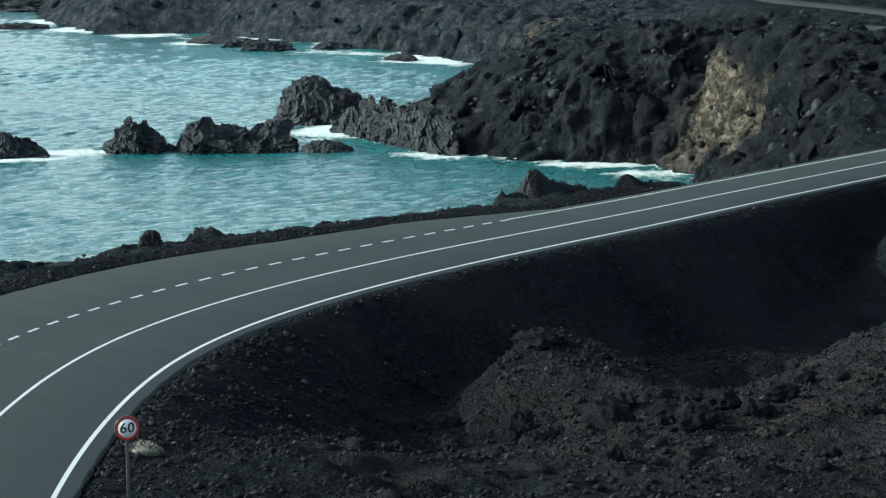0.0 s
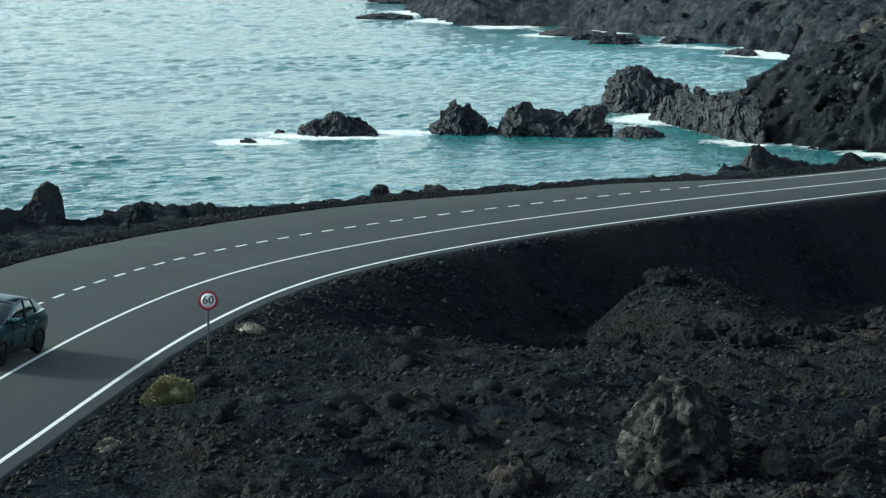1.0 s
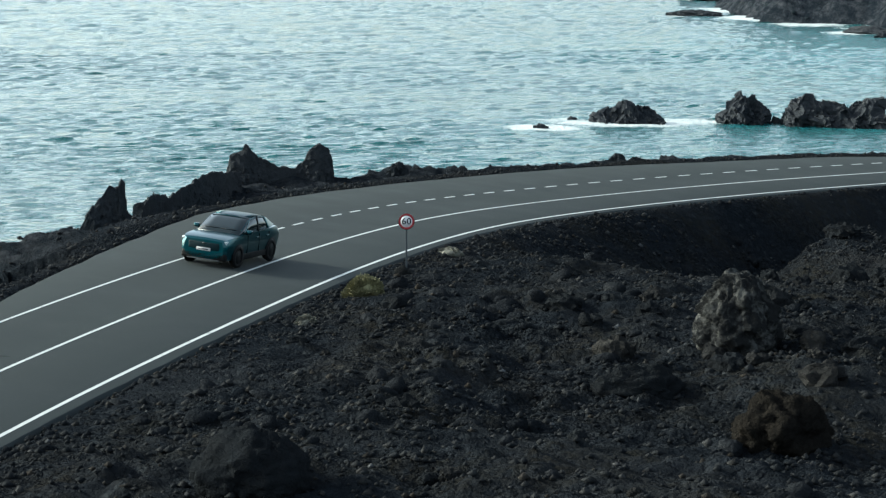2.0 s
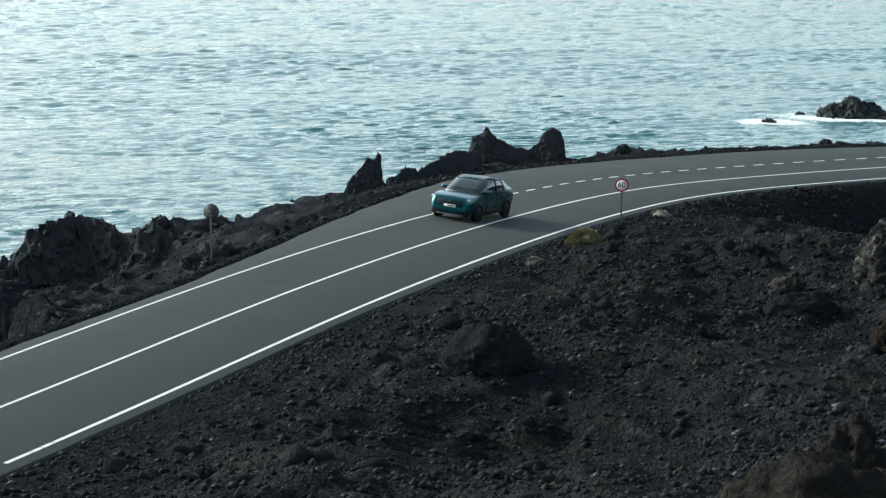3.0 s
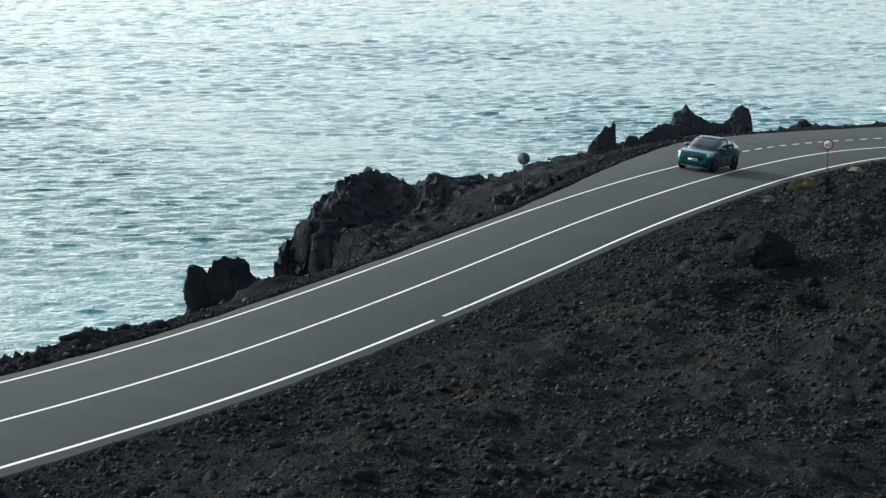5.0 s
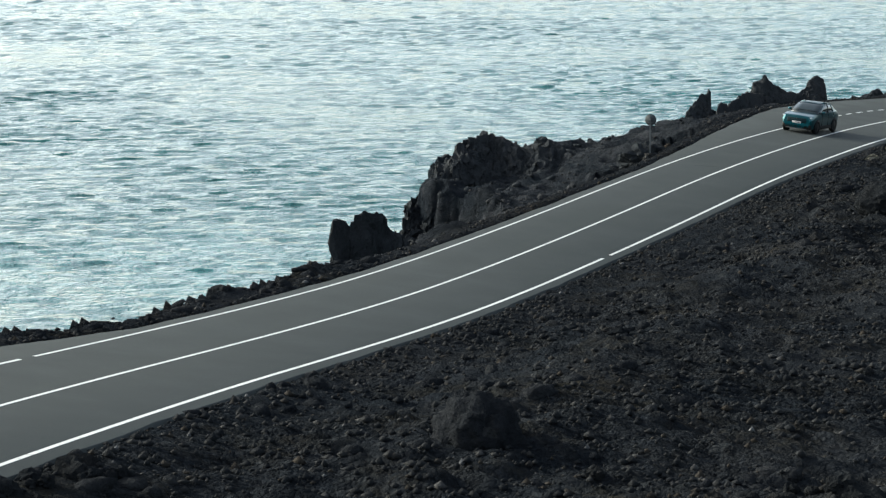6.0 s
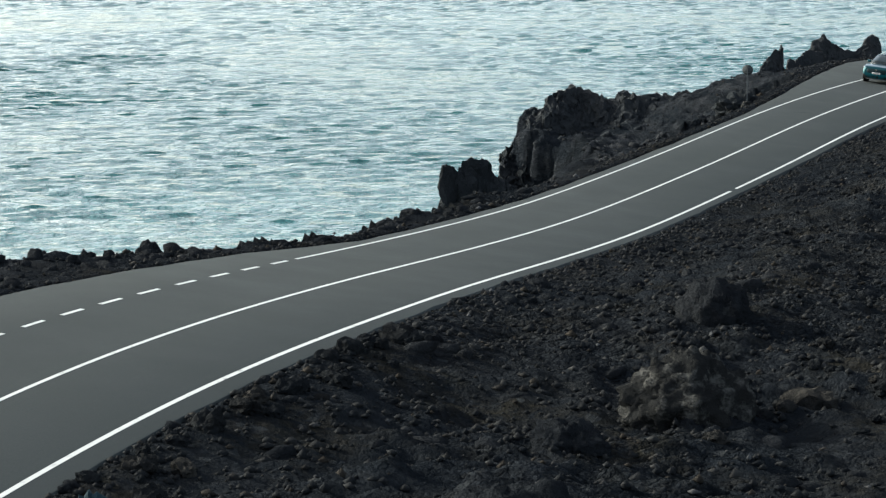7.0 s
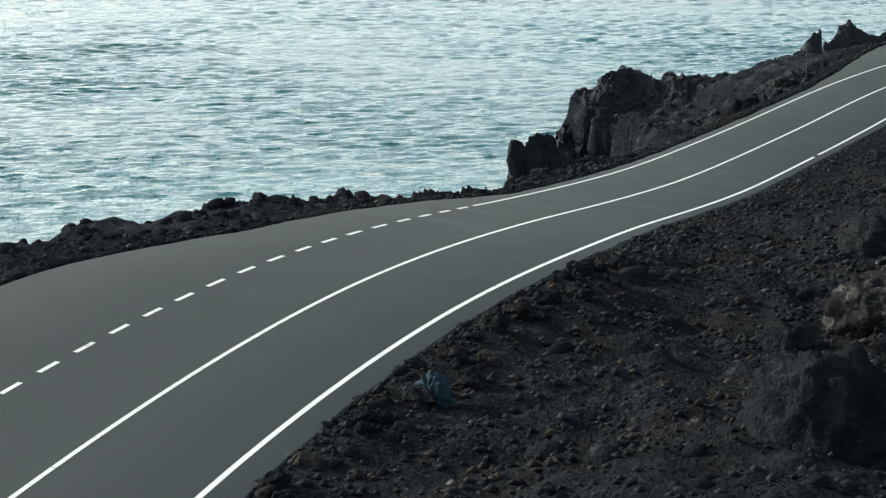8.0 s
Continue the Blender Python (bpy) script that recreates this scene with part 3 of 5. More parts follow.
# ridges of lava in the sea: half width, spine of (x, y, top)
REEFS = [
    (2.3, [(-170.5, 224.0, 0.4), (-169.6, 224.7, 0.8), (-168.7, 225.3, 2.0), (-167.4, 226.4, 2.3), (-166.8, 226.9, 3.5), (-165.4, 228.0, 3.5), (-164.7, 228.5, 1.9), (-163.7, 229.3, 2.0), (-163.0, 229.8, 1.1), (-161.7, 230.8, 0.2)]),
    (2.6, [(-156.4, 236.8, 0.6), (-156.0, 237.1, 1.3), (-155.0, 237.8, 2.7), (-154.0, 238.5, 4.1), (-153.5, 238.9, 4.6), (-152.6, 239.5, 4.0), (-151.2, 240.5, 3.5), (-150.6, 240.9, 2.6), (-150.4, 241.1, 0.7)]),
    (0.8, [(-150.1, 241.9, 0.4), (-149.8, 242.1, 1.2), (-148.7, 242.8, 0.6)]),
    (2.4, [(-146.5, 240.8, 0.7), (-146.3, 241.0, 2.2), (-145.6, 241.4, 4.0), (-143.3, 242.9, 4.2), (-141.9, 243.8, 3.3), (-138.9, 245.7, 2.7), (-136.8, 247.1, 3.4), (-135.6, 247.8, 4.1), (-134.5, 248.6, 4.2), (-134.1, 248.8, 2.4), (-133.4, 249.3, 0.4)]),
    (1.4, [(-131.1, 246.9, 0.4), (-130.7, 247.1, 1.1), (-128.9, 248.2, 1.7), (-126.9, 249.4, 1.4), (-125.1, 250.5, 0.5)]),
    (4.2, [(-154.5, 282.6, 0.6), (-154.0, 282.8, 2.2), (-153.3, 283.3, 4.9), (-152.2, 283.9, 6.8), (-149.5, 285.5, 7.3), (-147.2, 286.8, 5.2), (-145.7, 287.7, 4.8), (-143.9, 288.8, 4.5), (-143.6, 289.0, 2.8), (-142.8, 289.4, 1.7)]),
    (3.0, [(-140.5, 273.5, 1.0), (-138.5, 271.6, 2.2), (-136.7, 270.1, 2.8), (-135.0, 268.8, 4.1), (-133.1, 267.2, 4.9), (-131.3, 265.7, 5.2), (-129.5, 264.3, 6.2), (-127.4, 262.5, 5.6), (-125.0, 260.6, 6.6), (-123.1, 259.0, 5.6),
           (-120.7, 257.0, 5.4), (-118.6, 255.3, 6.4), (-115.9, 254.0, 6.9), (-114.6, 253.7, 6.0), (-113.1, 253.3, 6.2), (-111.2, 252.9, 5.6)]),
    (0.6, [(-171.3, 210.9, 0.2), (-170.8, 211.4, 0.6), (-169.6, 212.3, 0.1)]), (0.5, [(-175.6, 224.1, 0.1), (-175.1, 224.5, 0.6), (-174.4, 225.1, 0.2)])]


WIND = radians(142)
TILE_N, TILE_M = 1024, 256.0


def ocean():
    """Heights of a wind sea on one repeating tile, and how far its crests lean together."""
    r = np.random.RandomState(3)
    k = np.fft.fftfreq(TILE_N, TILE_M / TILE_N) * math.tau
    kx, ky = np.meshgrid(k, k)
    kk = np.hypot(kx, ky) + 1e-9
    along = np.abs((kx * math.cos(WIND) + ky * math.sin(WIND)) / kk)
    amp = np.exp(-0.8 * (1.5 / kk) ** 2 - (kk / 7.0) ** 2) / kk**1.7 * (0.9 + along**2)
    wave = amp * np.exp(1j * r.uniform(0, math.tau, (TILE_N, TILE_N)))
    slope = np.fft.ifft2(1j * (kx * math.cos(WIND) + ky * math.sin(WIND)) * wave).real.std()
    return [np.fft.ifft2(wave * f).real / slope for f in (1.0, 1j * kx / kk, 1j * ky / kk)]


TILES = ocean()


def swell(x, y, turn, zoom):
    """Height and two sideways shifts of the sea, the tile turned and zoomed."""
    c, s = math.cos(turn), math.sin(turn)
    a, b = ((x * c - y * s) / zoom / TILE_M * TILE_N) % TILE_N, ((x * s + y * c) / zoom / TILE_M * TILE_N) % TILE_N
    i, j = a.astype(int), b.astype(int)
    u, v = a - i, b - j
    i2, j2, i, j = (i + 1) % TILE_N, (j + 1) % TILE_N, i % TILE_N, j % TILE_N
    h, dx, dy = ((t[j, i] * (1 - u) + t[j, i2] * u) * (1 - v) + (t[j2, i] * (1 - u) + t[j2, i2] * u) * v for t in TILES)
    return np.stack([(dx * c + dy * s) * zoom, (dy * c - dx * s) * zoom, h * zoom])


# a sheet that runs out along the wind, finest near the shore
ua = axis((-4800, -60, 330), (-60, 10, 4), (10, 40, 1.2), (40, 250, 0.6), (250, 430, 1.05), (430, 720, 2.2), (720, 1000, 5), (1000, 5600, 330))
va = axis((-5200, -330, 330), (-330, -190, 5), (-190, 340, 1.45), (340, 560, 6), (560, 5200, 330))
mu, mv = (q.ravel() for q in np.meshgrid(ua, va))
mx, my = mu * math.cos(WIND) + mv * math.sin(WIND), mu * math.sin(WIND) - mv * math.cos(WIND)
fade = smooth(-20, 15, mu) * smooth(1000, 800, mu) * smooth(-330, -300, mv) * smooth(420, 330, mv)
gust = 0.85 + 0.9 * fbm(mx, my, 70, 3, 44)
heave = fade * (smooth(230, 520, mu) * 0.05 * swell(mx, my, 0.05, 4.3) + 0.14 * gust * swell(mx, my, 0.0, 1.0) + 0.045 * swell(mx, my, 0.25, 2.1) + 0.085 * gust * swell(mx, my, -0.2, 0.75))
wz = heave[2]
off = inland(mx, my)
calm = smooth(-1.0, -75, off)
near = np.clip(1 + off / (7.0 + 12 * smooth(300, 380, my)), 0, 1) * (off < 3)
for x, y, a, b, h, turn in ROCKS:
    r = np.hypot(mx - x, my - y)
    near = np.maximum(near, np.clip(1 - (r - 0.75 * (a + b) / 2) / (7.5 + 8.0 * (y > 380)), 0, 1))
for half, spine in REEFS:
    for (x, y, _), (x2, y2, _) in zip(spine, spine[1:]):
        k = np.clip(((mx - x) * (x2 - x) + (my - y) * (y2 - y)) / ((x2 - x) ** 2 + (y2 - y) ** 2), 0, 1)
        near = np.maximum(near, np.clip(1.15 - (np.hypot(mx - x - k * (x2 - x), my - y - k * (y2 - y)) - half) / 6.5, 0, 1))
patch = fbm(mx, my, 26, 3, 41)
crest = np.clip((wz - 0.30) * 2.5, 0, 0.45)
foam = np.clip(near * (0.50 + 1.9 * patch) + crest + hill(mx, my, -96, -14, 15, 0.75) * (0.5 + 1.2 * fbm(mx, my, 7, 3, 43)) + hill(mx, my, -82, 246, 16, 0.85) * (0.7 + 1.3 * fbm(mx, my, 9, 3, 45)) + hill(mx, my, -172, 222, 8, 0.3) + hill(mx, my, -160, 234, 6, 0.5) + hill(mx, my, -140, 255, 8, 0.45) + hill(mx, my, -150, 262, 12, 0.3) + hill(mx, my, -292, 474, 20, 0.5) + hill(mx, my, -226, 430, 14, 0.5) + hill(mx, my, -200, 410, 9, 0.45), 0, 1)
shallow = np.clip(hill(mx, my, -115, 205, 75, 0.32) + near * 0.4 + hill(mx, my, -230, 400, 60, 0.7) + hill(mx, my, -185, 330, 50, 0.4) + hill(mx, my, -92, -8, 30, 0.35), 0, 1)
wz = wz * (0.85 + 0.15 * calm)
i = (np.arange(len(va) - 1)[:, None] * len(ua) + np.arange(len(ua) - 1)[None]).ravel()
lean = 1.6 * wz
sea = sheet("water", np.stack([mx + 0.9 * heave[0] - lean * math.cos(WIND), my + 0.9 * heave[1] - lean * math.sin(WIND), wz], -1),
            np.stack([i, i + len(ua), i + len(ua) + 1, i + 1], -1), M_SEA, [("foam", foam), ("shallow", shallow)])
tagged(sea, "choppy turquoise sea with white foam along the rocks", "sea", kind="structure")


# ---------------------------------------------------------------- road
ys = np.arange(-320, 400.1, 1.0)
wob = fbm(ys, 0 * ys + 3, 3.0, 2, 50)
el, er = pave_left(ys) + 0.14 * wob, EDGE_R - np.interp(ys, [-140, -100, -60], [0.35, 0.1, 0.0]) + 0.12 * fbm(ys, 0 * ys, 2.5, 2, 51)
cols = [on_road(ys, er - 0.05, -0.5), on_road(ys, er, -0.01), on_road(ys, er + 0.04), on_road(ys, 0 * er), on_road(ys, el * 0.5), on_road(ys, el - 0.04), on_road(ys, el, -0.01), on_road(ys, el + 0.05, -0.5)]
verts = np.concatenate(cols)
m = len(ys)
faces = [(c * m + i, c * m + i + 1, (c + 1) * m + i + 1, (c + 1) * m + i) for c in range(7) for i in range(m - 1)]
road = raw("road", verts, [f[::-1] for f in faces], M_ASPHALT, flat=False)
tagged(road, "smooth dark grey asphalt coast road with lay-bys", "road", kind="structure")


def stripe(name, y0, y1, d, width, label=""):
    n = max(2, int(abs(y1 - y0) / 1.0) + 1)
    s = np.linspace(y0, y1, n)
    lines = [on_road(s, d + o * width, up) for o, up in ((-0.5, -0.01), (-0.5, 0.008), (0.5, 0.008), (0.5, -0.01))]
    v = np.concatenate(lines)
    f = [(c * n + i, (c + 1) * n + i, (c + 1) * n + i + 1, c * n + i + 1) for c in range(3) for i in range(n - 1)]
    return tagged(raw(name, v, f, M_PAINT, road), label)


stripe("centre_line", -320, 400, 0.0, 0.118, "solid white centre line")
stripe("edge_line", -320, -53.6, LINE_R, 0.14, "solid white edge line")
stripe("edge_line", -52.7, 400, LINE_R, 0.14, "solid white edge line")
stripe("edge_line", -91.8, -5.0, LINE_L, 0.105)
stripe("edge_line", 83.0, 400, LINE_L, 0.105)


mark = np.linspace(0, 1, 5)
ma, mb = on_road(-26.72 + 0.65 * mark, 1.74 - 1.1 * mark - 0.07, 0.006), on_road(-26.72 + 0.65 * mark, 1.74 - 1.1 * mark + 0.07, 0.006)
tagged(raw("tyre_mark", np.concatenate([ma, mb]), [(i, i + 1, i + 6, i + 5) for i in range(4)], M_MARK, road), "dark tyre mark")


def dashes(first, last, at, pitch, side):
    """White dashes along the lay-by, each a little over half its pitch long."""
    arc = first
    while arc < last:
        step = float(np.interp(arc, at, pitch))
        a, b = np.interp([arc - 0.26 * step, arc + 0.26 * step], ARC, ry)
        stripe("dash", a, b, float(np.interp(arc, *side)), 0.125)
        arc += step


dashes(407.3, np.interp(82.5, ry, ARC), [439, 443], [2.67, 2.50], ([405, 415, 440, 460, 475, 487], [3.2, 3.3, 3.42, 3.3, 3.12, 3.05]))
dashes(243.66, 304.5, [273, 275, 283, 287, 290, 297, 304], [2.02, 2.2, 2.3, 2.7, 3.05, 3.3, 3.6], ([260, 300], [LINE_L, LINE_L]))


# ---------------------------------------------------------------- rocks
def blocky(q):
    """A value that is the same all over each broken cell of space."""
    return noise.noise(noise.voronoi(q)[1][0] * 3.7 + Vector((0.51, 0.23, 0.87)))


def rock_bm(a, b, h, seed, detail=4, rough=0.35, peak=1.0, sharp=2.0):
    """A broken lava rock, its foot at z = 0."""
    bm = bmesh.new()
    bmesh.ops.create_icosphere(bm, subdivisions=detail, radius=1.0)
    for v in bm.verts:
        p = v.co.copy()
        off = Vector((seed * 3.1, seed * 1.7, seed * 0.9))
        n = noise.fractal(p * 1.3 + off, 1.0, 2.1, 4) * rough
        r = (0.5 - abs(noise.noise(p * sharp + off * 2))) * rough * 1.1 + (0.5 - abs(noise.noise(p * sharp * 2.6 + off))) * rough * 0.45
        p *= 1 + n + r + rough * (1.0 * blocky(p * 2.1 + off) + 0.7 * blocky(p * 4.5 + off)) + ((0.5 - abs(noise.noise(p * sharp * 5.5 + off * 3))) * 0.35 + 0.2 * blocky(p * 9.0 + off)) * rough * (detail > 3)
        p.z = (p.z + 0.35) / 1.35
        if p.z > 0:
            p.z = p.z**peak
        v.co = (p.x * a, p.y * b, p.z * h)
    return bm


def rock(name, x, y, z, a, b, h, turn, seed, mat, label, category="rock", group="", detail=4, **kw):
    ob = part(name, rock_bm(a, b, h, seed, detail, **kw), mat, flat=detail < 5 or mat is M_SEA_ROCK)
    ob.matrix_world = pose(x, y, z, 0, 0, turn)
    return tagged(ob, label, category, group)


for n, (x, y, a, b, h, turn) in enumerate(ROCKS):
    rock("sea_rock", x, y, -0.6, 0.8 * a, 0.8 * b, 0.82 * h + 0.6, turn, n + 1, M_SEA_ROCK, "jagged dark lava rock standing in the surf", "rock", "rocks in the sea", 5 if h > 2 else 4, peak=1.1, rough=0.27)

# pinnacles and crags on the cliff edge: x, y, top, foot radius, top radius share, lean, foot, how lumpy
CRAGS = [(-40.0, -4.0, 17.3, 1.6, 0.6, 0.0, 13.5, 0.34), (-36.5, -1.5, 17.6, 1.2, 0.4, 0.0, 14.5, 0.34),
         (-44.6, 46.8, 17.9, 0.9, 0.5, 0.0, 15.5, 0.34), (-41.5, 66.8, 17.2, 0.8, 0.5, 0.0, 14.8, 0.34)]


def crag_bm(r0, share, lean, h, lump, seed):
    """An upright broken tooth of lava, its foot at z = 0."""
    bm = bmesh.new()
    bmesh.ops.create_icosphere(bm, subdivisions=5, radius=1.0)
    off = Vector((seed * 2.3, seed * 1.1, seed * 0.7))
    for v in bm.verts:
        p = v.co.copy()
        t = (p.z + 1) / 2
        flat = Vector((p.x, p.y, 0))
        wide = flat.length
        round_off = min(1.0, wide * (2.0 if share > 0.7 else 1.0))
        r = r0 * ((1 - t) + share * t) if t < 0.93 else r0 * share
        way = flat.normalized() if wide > 1e-5 else Vector((0, 0, 0))
        q = Vector((way.x * 0.9, way.y * 0.9, t * h / max(r0, 1.0) * 0.9)) + off
        k = 1 + lump * (0.7 * noise.fractal(q * 1.1, 1.0, 2.0, 4) + 1.5 * blocky(q * 1.7) + 1.1 * blocky(q * 3.9) + 0.9 * (0.45 - abs(noise.noise(q * 2.1))) + 0.9 * (0.45 - abs(noise.noise(q * 4.6))) + 0.7 * (0.45 - abs(noise.noise(q * 9.5))))
        r *= k * round_off ** 0.45
        z = t * h * (1 + 0.05 * blocky(Vector((p.x * 2.2, p.y * 2.2, seed * 1.3))) + 0.06 * noise.noise(Vector((p.x * 2.5, p.y * 2.5, seed * 1.0))) + 0.05 * noise.noise(Vector((p.x * 7, p.y * 7, seed * 1.7))))
        v.co = (way.x * r + lean * t, way.y * r, z)
    return bm


for n, (x, y, top, r0, share, lean, foot, lump) in enumerate(CRAGS):
    ob = part("lava_crag", crag_bm(r0, share, lean, top - foot, lump, n + 31), M_ROCK, flat=True)
    ob.matrix_world = pose(x, y, foot, 0, 0, 37 * n)
    tagged(ob, "upright jagged black lava crag on the cliff edge", "rock", "crags on the cliff edge")

# broken walls of lava along the cliff edge: spine of (x, y, top), foot, half widths to the sea and to the land
HEADLAND = [(-30.1, -21.4, 11.7), (-31.0, -19.4, 12.6), (-31.0, -19.3, 14.4), (-31.6, -17.3, 14.6), (-31.7, -16.7, 15.8), (-32.3, -14.1, 17.2), (-32.5, -13.5, 18.0), (-32.9, -11.6, 18.6), (-33.3, -9.4, 18.4),
            (-32.1, -8.6, 18.0), (-30.4, -8.1, 17.8), (-29.6, -7.8, 18.2), (-28.9, -7.0, 17.6), (-28.0, -5.6, 17.4), (-27.4, -4.8, 16.6)]
STACK = [(-21.5, -33.5, 10.0), (-21.4, -33.3, 15.6), (-21.4, -32.2, 15.7), (-21.4, -31.9, 15.2), (-21.4, -31.3, 15.8), (-21.4, -29.7, 16.0), (-21.2, -29.3, 15.6), (-21.1, -28.9, 14.9), (-20.7, -28.0, 14.2), (-20.4, -27.0, 13.2)]
FIN = [(-28.8, 6.2, 19.0), (-28.8, 7.1, 20.1), (-28.7, 8.1, 21.0), (-28.7, 8.7, 20.9), (-28.7, 8.9, 21.4), (-29.0, 9.4, 21.1), (-29.4, 9.9, 19.6), (-30.0, 11.0, 18.8)]
WALL = [(-30.0, 11.2, 18.6), (-32.6, 13.9, 19.2), (-34.7, 16.5, 19.4), (-36.9, 19.4, 18.6), (-40.3, 23.8, 18.7), (-43.1, 27.5, 18.7), (-47.0, 32.7, 18.2), (-50.0, 37.5, 17.6)]
TEETH = [(-53.4, 39.0, 16.4), (-53.3, 39.3, 17.2), (-53.2, 39.5, 18.3), (-52.8, 40.2, 18.6), (-52.7, 40.45, 19.1), (-52.6, 40.7, 18.7), (-52.4, 41.5, 18.0), (-52.2, 42.3, 17.5), (-51.8, 44.2, 17.1), (-51.6, 44.9, 17.6),
         (-51.5, 45.3, 18.3), (-51.2, 46.0, 18.75), (-50.9, 46.6, 18.5), (-50.8, 46.9, 17.4), (-50.7, 47.0, 15.2)]
COVE_ROCK = [(-35.6, 105.0, 14.2), (-35.3, 105.6, 15.7), (-35.1, 106.0, 16.5), (-34.8, 106.7, 16.8), (-34.5, 107.2, 16.5), (-34.3, 107.7, 15.8), (-32.9, 110.4, 15.2), (-32.0, 112.0, 14.4)]


def wall_bm(spine, foot, sea_w, land_w, seed, rough, grain=1.0, step=0.22, steep=0.8, heave=0.0):
    """A broken wall of lava over its spine, steep to the sea and sloped to the land."""
    p = np.array(spine, float)
    at = np.r_[0, np.cumsum(np.linalg.norm(np.diff(p, axis=0), axis=1))]
    q = np.arange(0, at[-1] + step, step)
    line = np.stack([np.interp(q, at, p[:, k]) for k in range(3)], -1)
    end = np.minimum(1, np.minimum(q, q[-1] - q) / 1.2 + 0.15) ** 0.6
    seaward = np.array((-0.755, 0.656, 0.0))
    off = Vector((seed * 2.3, seed * 1.1, seed * 0.7))
    bm = bmesh.new()
    rings = []
    m = max(16, int((sea_w + land_w + 9) / step / 1.3))
    for i in range(len(q)):
        row = []
        a = np.linspace(0, math.pi, 4 * m)
        c, sn = np.cos(a), np.sin(a)
        out = np.where(c > 0, sea_w, -land_w) * np.abs(c) ** 1.1 * end[i]
        z = foot + (line[i, 2] - foot) * np.where(c > 0, sn ** 0.42, (1 - np.abs(c)) ** steep)
        run = np.r_[0, np.cumsum(np.hypot(np.diff(out), np.diff(z)))]
        at = np.linspace(0, run[-1], m)
        for out, z, a in zip(np.interp(at, run, out), np.interp(at, run, z), np.interp(at, run, a)):
            c, sn = math.cos(a), math.sin(a)
            w = Vector((line[i, 0] + seaward[0] * out, line[i, 1] + seaward[1] * out, z))
            k = w * 0.8 * grain + off
            lump = rough * (1.1 * noise.fractal(k * 0.7, 1.0, 2.1, 5) + 1.0 * blocky(k * 0.9) + 0.8 * blocky(k * 2.1) + 0.8 * (0.45 - abs(noise.noise(k * 2.6))) + 0.45 * (0.45 - abs(noise.noise(k * 6.0))))
            w += Vector((seaward[0] * c * 1.3, seaward[1] * c * 1.3, 0.45 * sn)) * lump + noise.noise_vector(k * 1.9) * rough * 0.35
            if heave:
                w += noise.noise_vector(noise.voronoi(k * 0.55)[1][0] * 3.7) * heave + noise.noise_vector(noise.voronoi(k * 1.5)[1][0] * 3.7) * heave * 0.45
            row.append(bm.verts.new(w))
        rings.append(row)
    for a, b in zip(rings, rings[1:]):
        for i in range(m - 1):
            bm.faces.new((a[i], a[i + 1], b[i + 1], b[i]))
    bmesh.ops.contextual_create(bm, geom=[e for e in bm.edges if e.is_boundary and e.verts[0] in rings[0] and e.verts[1] in rings[0]])
    bmesh.ops.recalc_face_normals(bm, faces=bm.faces)
    return bm


for n, (spine, foot, sea_w, land_w, rough, grain, label) in enumerate([
        (HEADLAND, 9.0, 4.5, 11.5, 0.62, 1.9, "broad jagged black lava headland above the sea"), (STACK, 3.0, 2.2, 2.6, 0.42, 1.6, "steep black lava stack with a notched top"),
        (FIN, 16.2, 1.0, 1.9, 0.34, 2.4, "leaning black lava fin on the cliff edge"), (WALL, 15.2, 2.0, 4.2, 0.34, 1.3, "low broken lava wall along the cliff edge"),
        (COVE_ROCK, 12.0, 1.2, 1.6, 0.40, 1.8, "pointed black lava rock above the cove"), (TEETH, 14.2, 1.3, 2.0, 0.34, 2.2, "two upright black lava teeth on a low wall")]):
    tagged(part("lava_crag", wall_bm(spine, foot, sea_w, land_w, n + 3, rough, grain, heave=0.9 * rough if n < 2 else 0.0), M_ROCK, flat=True), label, "rock", "crags on the cliff edge")

for n, (half, spine) in enumerate(REEFS):
    tall = max(p[2] for p in spine) > 2.5
    reef = part("sea_rock", wall_bm(spine, -1.2, half, half * 1.1, n + 41, 0.62 if tall else 0.25, 1.25 if tall else 2.0, 0.28 if tall else 0.18, 0.5, 1.0 if tall else 0.2), M_SEA_ROCK, flat=True)
    tagged(reef, "jagged dark lava rock standing in the surf" if tall else "low wet lava rock washed by the surf", "rock", "rocks in the sea")

# single large boulders of the lava field
tooth = part("pale_boulder", crag_bm(1.65, 0.40, 0.1, 2.9, 0.22, 171), M_PALE)
tooth.matrix_world = pose(22.9, -8.3, float(ground_z(22.9, -8.3)) - 0.4, 0, 0, 60)
tagged(tooth, "large weathered boulder with pale grey lichen on the lava field", "boulder")
rock("dark_boulder", 62.3, -91.1, float(ground_z(62.3, -91.1)) - 0.3, 1.1, 1.0, 1.6, 0, 72, M_CLOD, "rounded dark lava boulder beside the road", "boulder", detail=5, rough=0.16)
rock("pale_boulder", 70.7, -100.7, float(ground_z(70.7, -100.7)) - 0.2, 1.45, 1.2, 1.75, 50, 73, M_PALE, "angular boulder with pale weathered crown", "boulder", detail=5, rough=0.22)
rock("dark_boulder", 71.7, -105.6, float(ground_z(71.7, -105.6)) - 0.25, 0.8, 0.7, 0.95, 20, 78, M_CLOD, "rounded dark lava boulder beside a pale one", "boulder", detail=5, rough=0.2)
rock("large_boulder", 82.3, -116.3, float(ground_z(82.3, -116.3)) - 0.4, 1.65, 1.5, 2.5, 0, 74, M_CLOD, "large dark rounded boulder on the lava field", "boulder", detail=5, rough=0.17, sharp=1.4)
